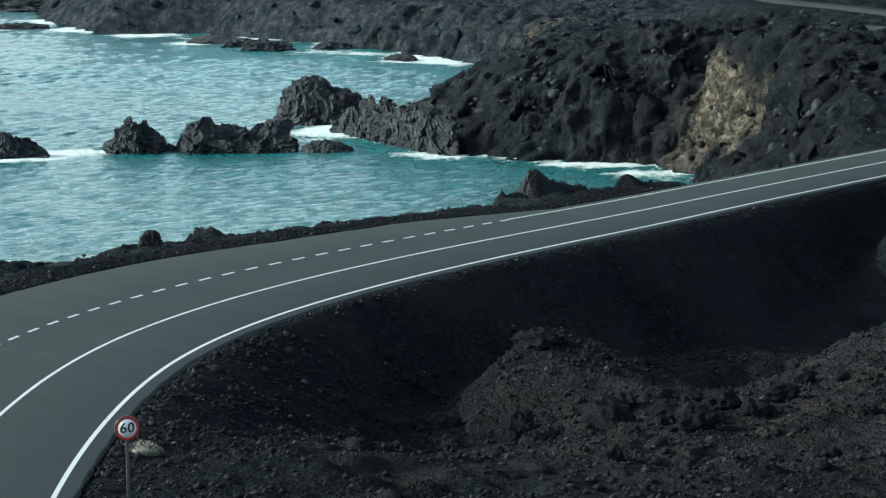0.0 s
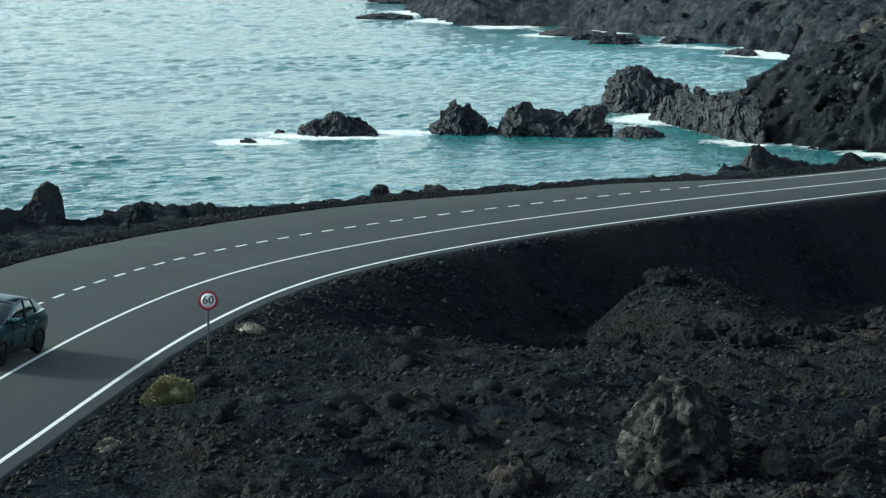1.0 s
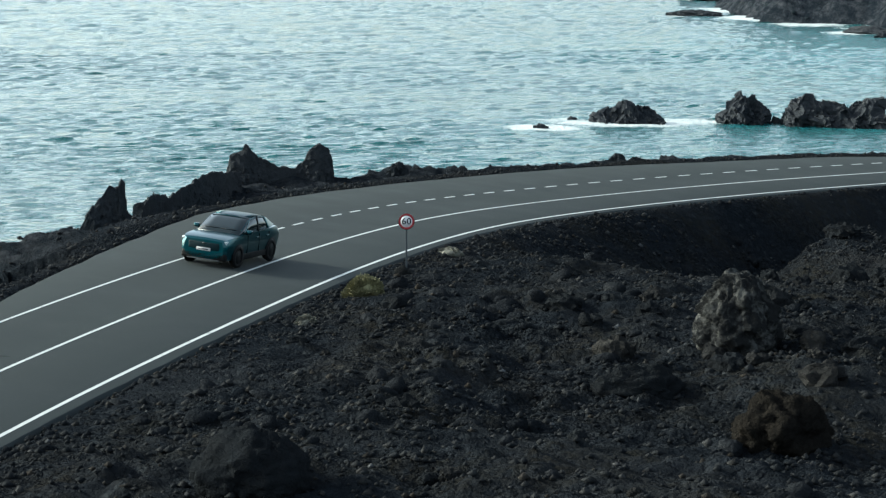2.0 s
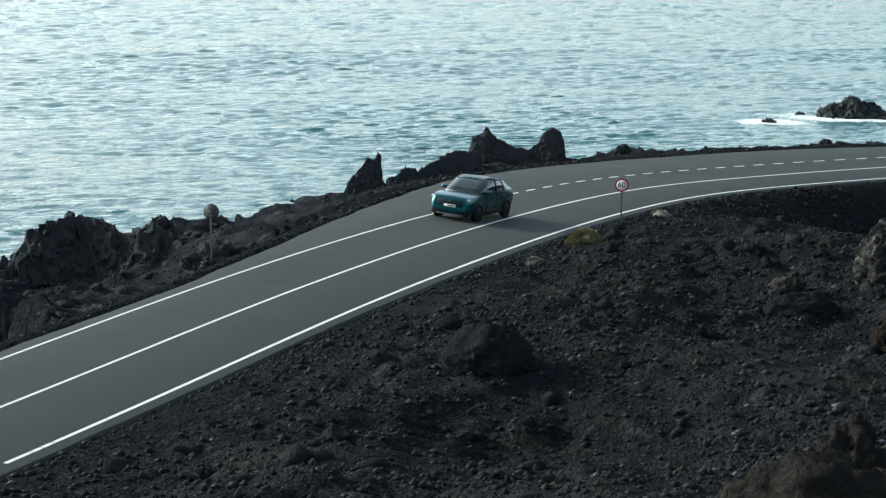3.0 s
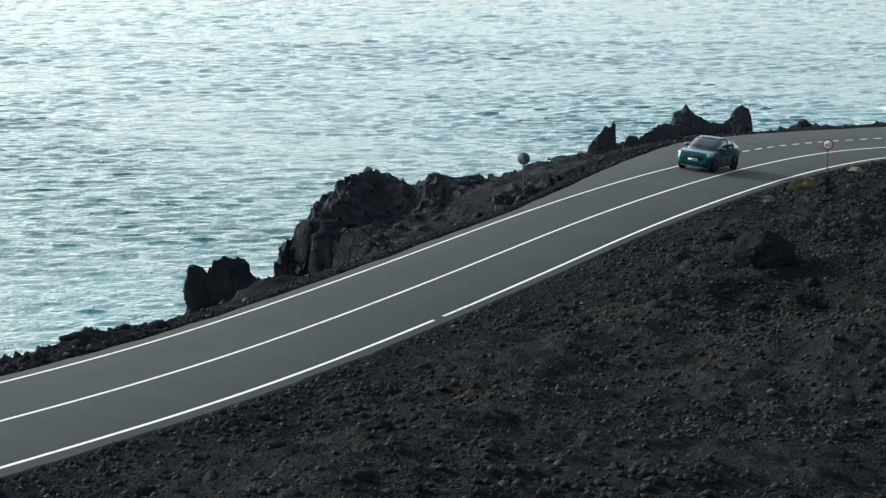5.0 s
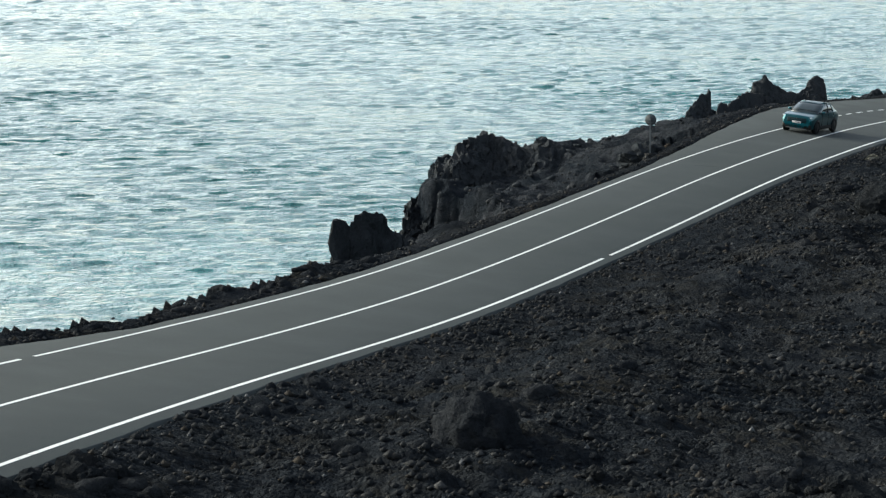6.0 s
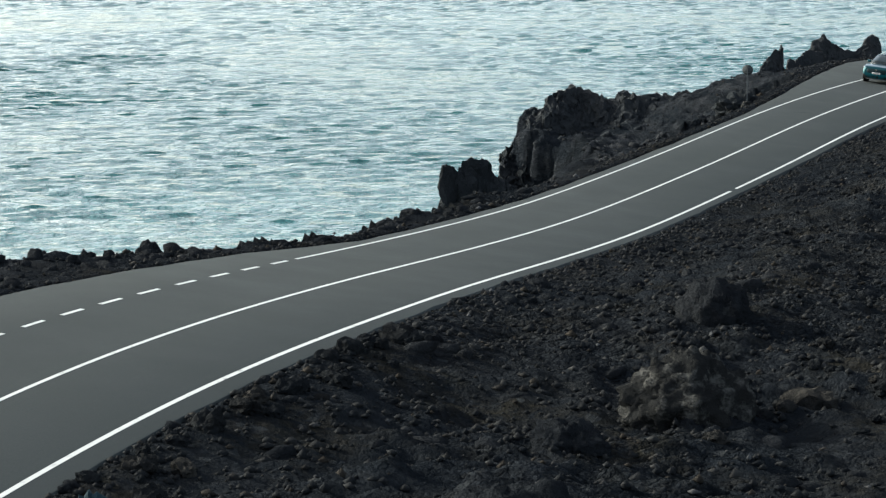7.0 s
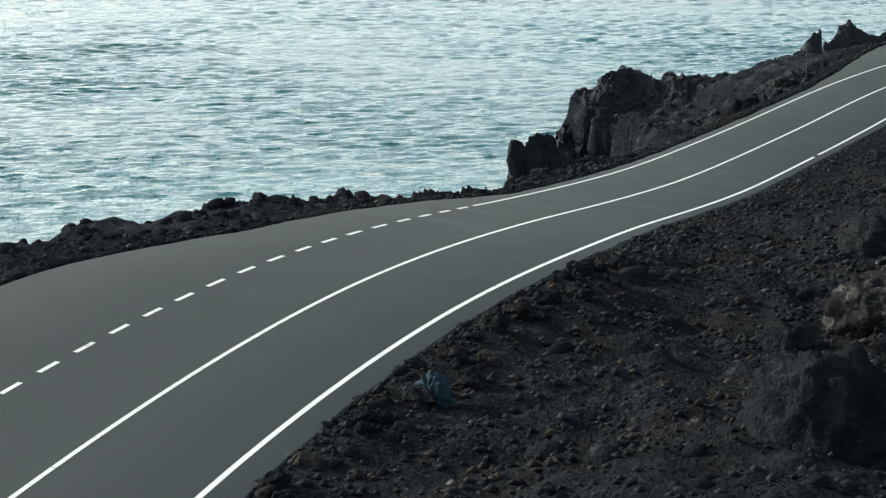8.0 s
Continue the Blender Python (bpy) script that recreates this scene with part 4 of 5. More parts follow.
rock("pale_boulder", 51.2, -47.4, float(ground_z(51.2, -47.4)) - 0.4, 2.1, 1.3, 2.0, 40, 75, M_EDGED, "long weathered boulder with tan edge", "boulder", detail=5, rough=0.17, sharp=1.5)
rock("dark_boulder", 26.4, -34.0, float(ground_z(26.4, -34)) - 0.3, 1.45, 1.2, 1.35, 10, 76, M_BOULDER, "rounded dark lava boulder on the lava field", "boulder", detail=5, rough=0.13)

rock("brown_boulder", 32.4, -19.3, float(ground_z(32.4, -19.3)) - 0.3, 1.15, 0.95, 1.35, 30, 84, M_TAN_DARK, "rough brown lava boulder on black gravel", "boulder", detail=5, rough=0.2)
rock("dark_boulder", 24.6, -15.8, float(ground_z(24.6, -15.8)) - 0.3, 1.3, 0.75, 0.95, 45, 85, M_BOULDER, "long low dark lava boulder below a pale one", "boulder", detail=5, rough=0.16)
rock("tan_boulder", 49.4, -44.0, float(ground_z(49.4, -44.0)) - 0.4, 0.85, 0.8, 1.9, 0, 86, M_EDGED, "upright tan weathered boulder behind a long one", "boulder", detail=5, rough=0.18)
rock("dark_boulder", 55.1, -51.0, float(ground_z(55.1, -51.0)) - 0.4, 1.2, 1.1, 2.9, 60, 87, M_EDGED, "tall dark boulder with a pale weathered edge", "boulder", detail=5, rough=0.18)
rock("blue_grey_boulder", 72.6, -119.1, float(ground_z(72.6, -119.1)) - 0.1, 0.36, 0.30, 0.7, 20, 77, M_BLUE, "small blue-grey boulder beside the asphalt", "boulder", detail=4)
for n, (x, y, a, h) in enumerate([(44.5, -116, 1.0, 0.9), (45.0, -111, 0.6, 1.0), (45.0, -107.5, 0.9, 0.9), (43.5, -101.5, 0.8, 0.9), (42.6, -98.5, 0.8, 1.0), (40.2, -94.0, 0.6, 1.0),
                                  (38.8, -91.5, 0.5, 0.8), (36.2, -88.2, 0.8, 0.9), (46.0, -119.5, 0.6, 0.8), (-38.5, 74.0, 0.7, 0.9), (-37.0, 82.0, 0.6, 0.8), (-44.0, 59.0, 0.9, 1.0)]):
    rock("coastal_boulder", x, y, float(ground_z(x, y)) - 0.25, 0.55 * a, 0.5 * a, 0.65 * h, 40 * n, 120 + n, M_CLOD, "rough black lava block on the cliff edge", "boulder", "blocks on the cliff edge", 3)

# countable boulders, six shapes
BOULDERS, CLIFF_SHAPES = [], []
for n in range(6):
    for shapes, rough, mat in ((BOULDERS, 0.32, M_BOULDER), (CLIFF_SHAPES, 0.5, M_GROUND)):
        bm = rock_bm(1.0, 0.85, 0.9, 90 + n, 3, rough)
        me = bpy.data.meshes.new("boulder")
        bm.to_mesh(me)
        bm.free()
        me.materials.append(mat)
        shapes.append(me)


def scatter(count, x0, x1, y0, y1, seed, lo=4.9):
    """Random places on the ground, clear of the road and above the sea."""
    r = np.random.RandomState(seed)
    x, y = r.uniform(x0, x1, count), r.uniform(y0, y1, count)
    d, k = to_road(x, y)
    ok = ((d < EDGE_R - lo + 3.9) | (d > pave_left(ry[k]) + lo - 3.6)) & (ground_z(x, y) > 3) & (inland(x, y) > 0.5)
    return x[ok], y[ok], d[ok], r


bx, by, bd, r = scatter(1500, -10, 100, -140, 70, 5, 6.0)
keep = (bd < 0) & (bd > -46) & (fbm(bx, by, 14, 2, 61) > -0.05)
bx, by = bx[keep][:130], by[keep][:130]
bx, by = np.concatenate([bx, 23 + 6.5 * r.normal(0, 1, 40), 3 + 6 * r.normal(0, 1, 45)]), np.concatenate([by, -5 + 6.5 * r.normal(0, 1, 40), 33 + 7 * r.normal(0, 1, 45)])
clear = to_road(bx, by)[0] < EDGE_R - 3
bx, by = bx[clear], by[clear]
many = len(bx)
bx, by = np.append(bx, 73.6 + 1.9 * r.normal(0, 1, 60)), np.append(by, -93.2 + 2.6 * r.normal(0, 1, 60))
bz = ground_z(bx, by)
for n in range(len(bx)):
    s = 0.16 + 0.42 * r.rand() ** 4 + (0.12 + 0.3 * r.rand() ** 2 if many - 85 <= n < many else 0)
    ob = new("boulder", BOULDERS[n % 6])
    ob.matrix_world = pose(bx[n], by[n], bz[n] - 0.16 * s, 0, 0, r.uniform(0, 360)) @ Matrix.Diagonal((s * r.uniform(0.8, 1.3), s, s * r.uniform(0.9, 1.4), 1))
    tagged(ob, "loose dark lava boulder on the ground", "boulder", "boulders of the lava field")


# larger blocks tipped along the verge
r = np.random.RandomState(33)
for n in range(90):
    sy = r.uniform(-141, -104)
    p = on_road(np.array(sy), EDGE_R - 0.55 - 1.5 * r.rand() ** 1.6)
    k = 0.12 + 0.26 * r.rand() ** 2
    ob = new("boulder", BOULDERS[n % 6])
    ob.matrix_world = pose(p[0], p[1], float(ground_z(p[0], p[1])) - 0.12 * k, r.uniform(-20, 20), r.uniform(-20, 20), r.uniform(0, 360)) @ Matrix.Diagonal((k * r.uniform(0.8, 1.4), k, k * r.uniform(0.8, 1.3), 1))
    tagged(ob, "broken black lava block beside the asphalt", "boulder", "blocks along the verge")


def stones(name, x, y, size, seed, label):
    """Many small angular stones in one mesh."""
    r = np.random.RandomState(seed)
    ico = np.array([(1, 0, 0), (0, 1, 0), (-1, 0, 0), (0, -1, 0), (0.1, 0, 1), (0, 0, -1)], float)
    tri = np.array([(0, 1, 4), (1, 2, 4), (2, 3, 4), (3, 0, 4), (1, 0, 5), (2, 1, 5), (3, 2, 5), (0, 3, 5)])
    n = len(x)
    v = ico[None] * r.uniform(0.65, 1.25, (n, 6, 3)) * size[:, None, None] * r.uniform(0.7, 1.3, (n, 1, 3)) * (1, 1, 0.75)
    a = r.uniform(0, math.tau, n)
    c, s = np.cos(a)[:, None], np.sin(a)[:, None]
    v = np.stack([v[..., 0] * c - v[..., 1] * s + x[:, None], v[..., 0] * s + v[..., 1] * c + y[:, None], v[..., 2] + (ground_z(x, y) + size * 0.2)[:, None]], -1)
    f = (tri[None] + 6 * np.arange(n)[:, None, None]).reshape(-1, 3).astype(np.int32)
    me = bpy.data.meshes.new(name)
    me.vertices.add(n * 6)
    me.vertices.foreach_set("co", v.astype(np.float32).ravel())
    me.loops.add(f.size)
    me.loops.foreach_set("vertex_index", f.ravel())
    me.polygons.add(len(f))
    me.polygons.foreach_set("loop_start", np.arange(0, f.size, 3, dtype=np.int32))
    me.materials.append(M_STONE)
    me.update()
    return tagged(new(name, me), label, "stones", kind="stuff")


def lumps(name, x, y, size, seed, mat, label, sink=0.3, tall=0.8, detail=2):
    """Many broken lava lumps in one mesh, from five shapes."""
    r = np.random.RandomState(seed)
    shapes = []
    for n in range(5):
        bm = rock_bm(1.0, 0.85, 1.0, 200 + n, detail, 0.42 if detail < 3 else 0.34, sharp=2.6)
        for v in bm.verts:
            v.co *= 0.55 + 0.45 / (max(abs(v.co.x), abs(v.co.y), abs(v.co.z)) + 0.25)
        bm.verts.index_update()
        shapes.append((np.array([v.co for v in bm.verts]), np.array([[v.index for v in f.verts] for f in bm.faces])))
        bm.free()
    vs, fs, at = [], [], 0
    base = ground_z(x, y)
    for n in range(len(x)):
        v, f = shapes[n % 5]
        a = r.uniform(0, math.tau)
        k = size[n] * np.array([r.uniform(0.8, 1.4), r.uniform(0.7, 1.1), tall * r.uniform(0.6, 1.2)])
        w = (v * k) @ np.array(Matrix.Rotation(r.uniform(-0.7, 0.7), 3, (math.cos(a), math.sin(2 * a), 0.3)))
        vs.append(np.stack([w[:, 0] * math.cos(a) - w[:, 1] * math.sin(a) + x[n], w[:, 0] * math.sin(a) + w[:, 1] * math.cos(a) + y[n], w[:, 2] + base[n] - sink * size[n]], -1))
        fs.append(f + at)
        at += len(v)
    co, f = np.concatenate(vs).astype(np.float32), np.concatenate(fs).astype(np.int32)
    me = bpy.data.meshes.new(name)
    me.vertices.add(len(co))
    me.vertices.foreach_set("co", co.ravel())
    me.loops.add(f.size)
    me.loops.foreach_set("vertex_index", f.ravel())
    me.polygons.add(len(f))
    me.polygons.foreach_set("loop_start", np.arange(0, f.size, 3, dtype=np.int32))
    me.materials.append(mat)
    me.update()
    return tagged(new(name, me), label, "rocks", kind="stuff")


x, y, d, r = scatter(60000, -16, 108, -150, 75, 18, 4.6)
keep = (d < 0) & (d > -44) & (fbm(x, y, 12, 2, 63) + r.uniform(-0.35, 0.35, len(x)) + hill(x, y, 22, -8, 16, 0.5) > 0.02)
x, y = x[keep][:4200], y[keep][:4200]
lumps("lava_lumps", x, y, 0.10 + 0.36 * r.rand(len(x)) ** 5, 19, M_CLOD, "rough black lava lumps scattered over the field")
r = np.random.RandomState(20)
x, y = r.uniform(-175, -20, 90000), r.uniform(125, 400, 90000)
off, d = inland(x, y), np.abs(to_road(x, y)[0])
keep = (off > -2) & (off < 12 + 12 * r.rand(len(x)) ** 2) & (d > 9) & (ground_z(x, y) > 0.0)
x, y = x[keep], y[keep]
for n in range(150):
    k = 0.2 + 0.25 * r.rand() ** 2
    ob = new("cliff_boulder", CLIFF_SHAPES[n % 6])
    ob.matrix_world = pose(x[n], y[n], float(ground_z(x[n], y[n])) - 0.65 * k, r.uniform(-25, 25), r.uniform(-25, 25), r.uniform(0, 360)) @ Matrix.Diagonal((k * r.uniform(0.8, 1.4), k, k * r.uniform(0.8, 1.3), 1))
    tagged(ob, "broken dark lava boulder on the sea cliff", "boulder", "boulders on the sea cliff")
x, y = x[150:1100], y[150:1100]
size = 0.25 + 0.5 * r.rand(len(x)) ** 3
tan = (land(x, y)[1] > 0.3) & (y < 300)
lumps("cliff_blocks", x[~tan], y[~tan], size[~tan], 21, M_SEA_ROCK, "broken dark lava blocks on the sea cliffs", 0.75, 1.0, 2)
lumps("tan_blocks", x[tan], y[tan], size[tan], 23, M_TAN, "broken tan and grey rock on the sea cliff", 0.70, 1.1, 2)
x, y = r.uniform(-420, -90, 9000), r.uniform(370, 560, 9000)
off = inland(x, y)
keep = (off > -1) & (off < 60)
x, y = x[keep][:900], y[keep][:900]
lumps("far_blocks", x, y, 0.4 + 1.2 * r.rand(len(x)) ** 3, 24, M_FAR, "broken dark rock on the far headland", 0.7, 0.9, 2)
x, y = r.uniform(-48, 6, 6000), r.uniform(-52, 30, 6000)
off, d = inland(x, y), to_road(x, y)
keep = (off > 0.5) & (off < 14) & (d[0] > pave_left(ry[d[1]]) + 2.5)
x, y = x[keep][:900], y[keep][:900]
lumps("headland_blocks", x, y, 0.12 + 0.26 * r.rand(len(x)) ** 3, 22, M_ROCK, "broken black lava blocks on the headland", 0.3, 0.9)
x, y, d, r = scatter(250000, -16, 100, -140, 75, 8, 4.0)
keep = (d < 0) & (d > -34) & (fbm(x, y, 9, 2, 62) + r.uniform(-0.35, 0.35, len(x)) > -0.16)
x, y = x[keep], y[keep]
stones("loose_stones", x[:49000], y[:49000], 0.04 + 0.14 * r.rand(min(len(x), 49000)) ** 2.6, 9, "loose dark lava stones with a few pale ones and painted glints")
x, y, d, r = scatter(60000, -60, 60, -130, 125, 10, 3.7)
keep = (d > 0)
x, y = x[keep], y[keep]
stones("shore_stones", x, y, 0.04 + 0.16 * r.rand(len(x)) ** 5, 11, "dark lava rubble along the cliff edge")
# rubble that lines the asphalt
s = np.repeat(np.arange(-135, 125, 0.16), 2)
r = np.random.RandomState(12)
s = s + r.uniform(-0.1, 0.1, len(s))
side = np.arange(len(s)) % 2
dd = np.where(side, pave_left(s) + 0.15 + 0.5 * np.abs(r.normal(0, 1, len(s))), EDGE_R - 0.25 - 0.5 * np.abs(r.normal(0, 1, len(s))))
p = on_road(s, dd)
stones("verge_rubble", p[:, 0], p[:, 1], 0.04 + 0.12 * r.rand(len(s)) ** 4, 13, "dark rubble lining the edge of the asphalt")


s = np.arange(-135, 70, 0.22)
p = on_road(s, EDGE_R + 0.02 - 0.32 * np.abs(r.normal(0, 1, len(s))))
lumps("verge_lumps", p[:, 0], p[:, 1], 0.06 + 0.16 * r.rand(len(s)) ** 3, 26, M_CLOD, "black clinker lining the ragged edge of the asphalt", 0.2)
x, y = r.uniform(15, 60, 5000), r.uniform(-135, -62, 5000)
d, k = to_road(x, y)
keep = (d > pave_left(ry[k]) + 0.5) & (inland(x, y) > 0.3)
x, y = x[keep][:600], y[keep][:600]
lumps("strip_blocks", x, y, 0.10 + 0.26 * r.rand(len(x)) ** 3, 27, M_CLOD, "broken black lava between the lay-by and the cliff", 0.2)

# ---------------------------------------------------------------- signs and posts
def box(bm, x0, y0, z0, x1, y1, z1, bevel=0.0):
    geo = bmesh.ops.create_cube(bm, size=1.0, matrix=Matrix.Translation(((x0 + x1) / 2, (y0 + y1) / 2, (z0 + z1) / 2)) @ Matrix.Diagonal((x1 - x0, y1 - y0, z1 - z0, 1)))
    if bevel:
        edges = list({e for v in geo["verts"] for e in v.link_edges})
        bmesh.ops.bevel(bm, geom=edges, offset=bevel, segments=2, affect="EDGES", profile=0.6)
    return bm


def tube(bm, r, depth, m, segments=24, r2=None):
    bmesh.ops.create_cone(bm, cap_ends=True, segments=segments, radius1=r, radius2=r if r2 is None else r2, depth=depth, matrix=m)
    return bm


def ring(bm, r0, r1, z0, z1, segments=48):
    """A flat ring between two radii, from z0 to z1."""
    rows = [[bm.verts.new((r * math.cos(a), r * math.sin(a), z)) for a in np.arange(segments) * math.tau / segments] for r, z in ((r0, z0), (r1, z0), (r1, z1), (r0, z1))]
    for k in range(4):
        for i in range(segments):
            j = (i + 1) % segments
            bm.faces.new((rows[k][i], rows[k][j], rows[(k + 1) % 4][j], rows[(k + 1) % 4][i]))
    return bm


M_STEEL = material("galvanised_steel", (0.050, 0.055, 0.058), 0.6, 0.0)
M_BACK = material("bare_aluminium", (0.030, 0.035, 0.038), 0.8, 0.0)
M_BACK.node_tree.nodes["Principled BSDF"].inputs["Specular IOR Level"].default_value = 0.1
M_WHITE = material("sign_white", (0.48, 0.48, 0.49), 0.5)
M_RED = material("sign_red", (0.24, 0.010, 0.016), 0.5)
M_BLACK = material("sign_black", (0.008, 0.012, 0.02), 0.4)
for m in (M_STEEL, M_BACK):
    n = Net(m)
    n.set(Specular_IOR_Level=0.1)
    n.set(Roughness=n.ramp(n.noise(12, 4), [(0.3, (0.4,) * 3), (0.7, (0.65,) * 3)]))
E2 = 1.5707963


def round_sign(name, x, y, z, height, face_turn, radius, digits, label):
    """A round traffic sign on one post; it faces along its own -y."""
    base = new(name)
    base.empty_display_size = 0.3
    part("post", box(bmesh.new(), -0.04, -0.02, -0.5, 0.04, 0.02, height + radius * 0.75, 0.008), M_STEEL, base, "grey galvanised post")
    up = Matrix.Translation((0, -0.055, height)) @ Matrix.Rotation(E2, 4, "X")
    plate = part("plate", tube(bmesh.new(), radius, 0.02, up, 48), M_WHITE if digits else M_BACK, base, "white round plate" if digits else "bare grey plate")
    bm = ring(bmesh.new(), radius * 0.97, radius, -0.012, 0.022)
    bm.transform(up)
    part("rim", bm, M_BACK, base)
    for k in (-0.25, 0.25):
        part("clamp", box(bmesh.new(), -0.16, -0.045, height + k * radius * 2 - 0.025, 0.16, 0.03, height + k * radius * 2 + 0.025, 0.006), M_STEEL, base)
    if digits:
        bm = ring(bmesh.new(), radius * 0.72, radius * 0.965, 0.0105, 0.0145)
        bm.transform(up)
        part("red_border", bm, M_RED, plate, "red border")
        text = bpy.data.curves.new("digits", "FONT")
        text.body, text.size, text.align_x, text.align_y, text.extrude, text.space_character = digits, radius * 1.12, "CENTER", "CENTER", 0.003, 1.08
        holder = new("digits", text)
        me = bpy.data.meshes.new_from_object(holder.evaluated_get(bpy.context.evaluated_depsgraph_get()))
        bpy.data.objects.remove(holder)
        bold = bmesh.new()
        for k in (-1, 0, 1):
            start = len(bold.verts)
            bold.from_mesh(me)
            bold.verts.ensure_lookup_table()
            bmesh.ops.translate(bold, verts=bold.verts[start:], vec=(0.009 * k, 0.004 * k, 0.0006 * k))
        bold.to_mesh(me)
        bold.free()
        me.transform(up @ Matrix.Translation((0, 0, 0.016)))
        me.materials.clear()
        me.materials.append(M_BLACK)
        ob = new("digits", me)
        ob.parent = plate
        tagged(ob, "dark speed figures")
    base.matrix_world = pose(x, y, z, 0, 0, face_turn)
    return tagged(base, label, "traffic sign")


sz = float(ground_z(0.0, 0.0))
round_sign("speed_limit_sign", 0.0, 0.0, sz, 22.72 - sz, 45, 0.345, "60", "round white speed limit sign with red border on a grey post")
tag = part("stone_slab", rock_bm(0.35, 0.2, 0.3, 140, 2), M_PALE)
tag.matrix_world = pose(0.15, -0.35, sz, 0, 0, 30)
tagged(tag, "small pale stone at the foot of the sign post", "stone")
rzz = float(ground_z(0.9, -25.9))
round_sign("round_sign", 0.9, -25.9, rzz, 23.75 - rzz, 215, 0.345, "", "round traffic sign seen from its bare grey back")

post = new("marker_post")
part("shaft", box(bmesh.new(), -0.06, -0.04, -0.3, 0.06, 0.04, 0.95, 0.02), M_BACK, post)
part("cap", box(bmesh.new(), -0.065, -0.045, 0.95, 0.065, 0.045, 1.12, 0.02), M_BLACK, post, "dark cap")
ppx, ppy = -7.7, -27.2
post.matrix_world = pose(ppx, ppy, float(ground_z(ppx, ppy)), 0, 0, 40)
tagged(post, "weathered grey marker post beside the road", "post")


rock("pale_stone", -6.4, -27.9, float(ground_z(-6.4, -27.9)) - 0.1, 0.5, 0.35, 0.5, 20, 81, M_PALE, "pale weathered stone beside the marker post", "stone", detail=3)
rock("pale_stone", 1.6, -26.6, float(ground_z(1.6, -26.6)) - 0.1, 0.35, 0.25, 0.35, 70, 82, M_PALE, "pale weathered stone at the foot of the round sign", "stone", detail=3)
rock("dark_boulder", -2.6, -22.8, float(ground_z(-2.6, -22.8)) - 0.3, 1.3, 1.0, 1.2, 40, 83, M_ROCK, "black lava boulder on the slope below the road", "boulder", detail=4)


# ---------------------------------------------------------------- shrubs
def leaf_mat(name, a, b):
    m = material(name, a, 0.8)
    n = Net(m)
    n.set(Base_Color=n.mix(n.add("ShaderNodeNewGeometry").outputs["Random Per Island"], a, b))
    return m


M_TWIG = leaf_mat("dry_yellow_green_twigs", (0.070, 0.066, 0.028), (0.125, 0.115, 0.052))
M_GREY_TWIG = leaf_mat("dry_grey_twigs", (0.060, 0.058, 0.046), (0.120, 0.114, 0.090))


def shrub(x, y, r, h, mat, label, seed, count=1500):
    """A dense dome of thin twigs that spring from one root."""
    k = np.random.RandomState(seed)
    a, e = k.uniform(0, math.tau, count), np.arcsin(k.uniform(0.0, 1, count))
    way = np.stack([np.cos(a) * np.cos(e) * r, np.sin(a) * np.cos(e) * r, np.sin(e) * h], -1) * k.uniform(0.85, 1.05, (count, 1))
    lump = 1 + 0.12 * np.sin(a * 3 + seed) * np.cos(e * 4)
    way *= lump[:, None]
    root = way * k.uniform(0.72, 0.9, (count, 1))
    side = np.cross(way, k.normal(0, 1, (count, 3)))
    side *= 0.022 / (np.linalg.norm(side, axis=1, keepdims=True) + 1e-9)
    v = np.stack([root - side, root + side, way + side * 0.5, way - side * 0.5], 1).reshape(-1, 3)
    f = [(4 * i, 4 * i + 1, 4 * i + 2, 4 * i + 3) for i in range(count)]
    base = new("shrub")
    raw("crown", v, f, mat, base)
    part("root", rock_bm(r * 0.80, r * 0.80, h * 0.82, seed, 3, 0.10), M_TWIG if mat is M_TWIG else M_GREY_TWIG, base)
    base.matrix_world = pose(x, y, float(ground_z(x, y)) - 0.05, 0, 0, 0)
    return tagged(base, label, "shrub")


shrub(4.3, -7.0, 0.82, 0.85, M_TWIG, "rounded dry yellow-green shrub beside the road", 3, 5200)
shrub(7.6, -13.4, 0.45, 0.42, M_GREY_TWIG, "small pale dry shrub on dark gravel", 4, 1800)
shrub(-4.4, 7.6, 0.62, 0.4, M_GREY_TWIG, "low pale straw-coloured shrub at the road edge", 5, 1200)


# ---------------------------------------------------------------- far road on the plateau
def ribbon(name, pts, width, level, label):
    t = np.linspace(0, len(pts) - 1, 60)
    x, y = (np.interp(t, range(len(pts)), [p[k] for p in pts]) for k in (0, 1))
    nx, ny = -np.gradient(y), np.gradient(x)
    n = np.hypot(nx, ny)
    nx, ny = nx / n * width / 2, ny / n * width / 2
    z = level + 0 * x
    v = np.concatenate([np.stack([x + nx * a, y + ny * a, z + b], -1) for a, b in ((1.15, -1.5), (1, 0), (-1, 0), (-1.15, -1.5))])
    f = [(c * 60 + i, c * 60 + i + 1, (c + 1) * 60 + i + 1, (c + 1) * 60 + i) for c in range(3) for i in range(59)]
    return tagged(raw(name, v, [q[::-1] for q in f], M_FAR_ROAD, flat=False), label, "road", kind="structure")


ribbon("far_road", FAR_ROAD, 4.6, FAR_LEVEL, "pale dusty road on the plateau above the cliffs")
ribbon("side_track", [(-50.4, 234.6), (-47.4, 232.5), (-44.9, 230.4), (-40.0, 225.1)], 1.6, 19.6, "short pale track below the far road")
wall = part("low_wall", box(bmesh.new(), -0.5, -0.25, -0.3, 0.5, 0.25, 0.4, 0.06), M_WHITE)
wall.matrix_world = pose(-46.3, 196.8, float(ground_z(-46.3, 196.8)), 0, 0, 35)
tagged(wall, "small whitewashed block on the plateau above the cliff", "wall")


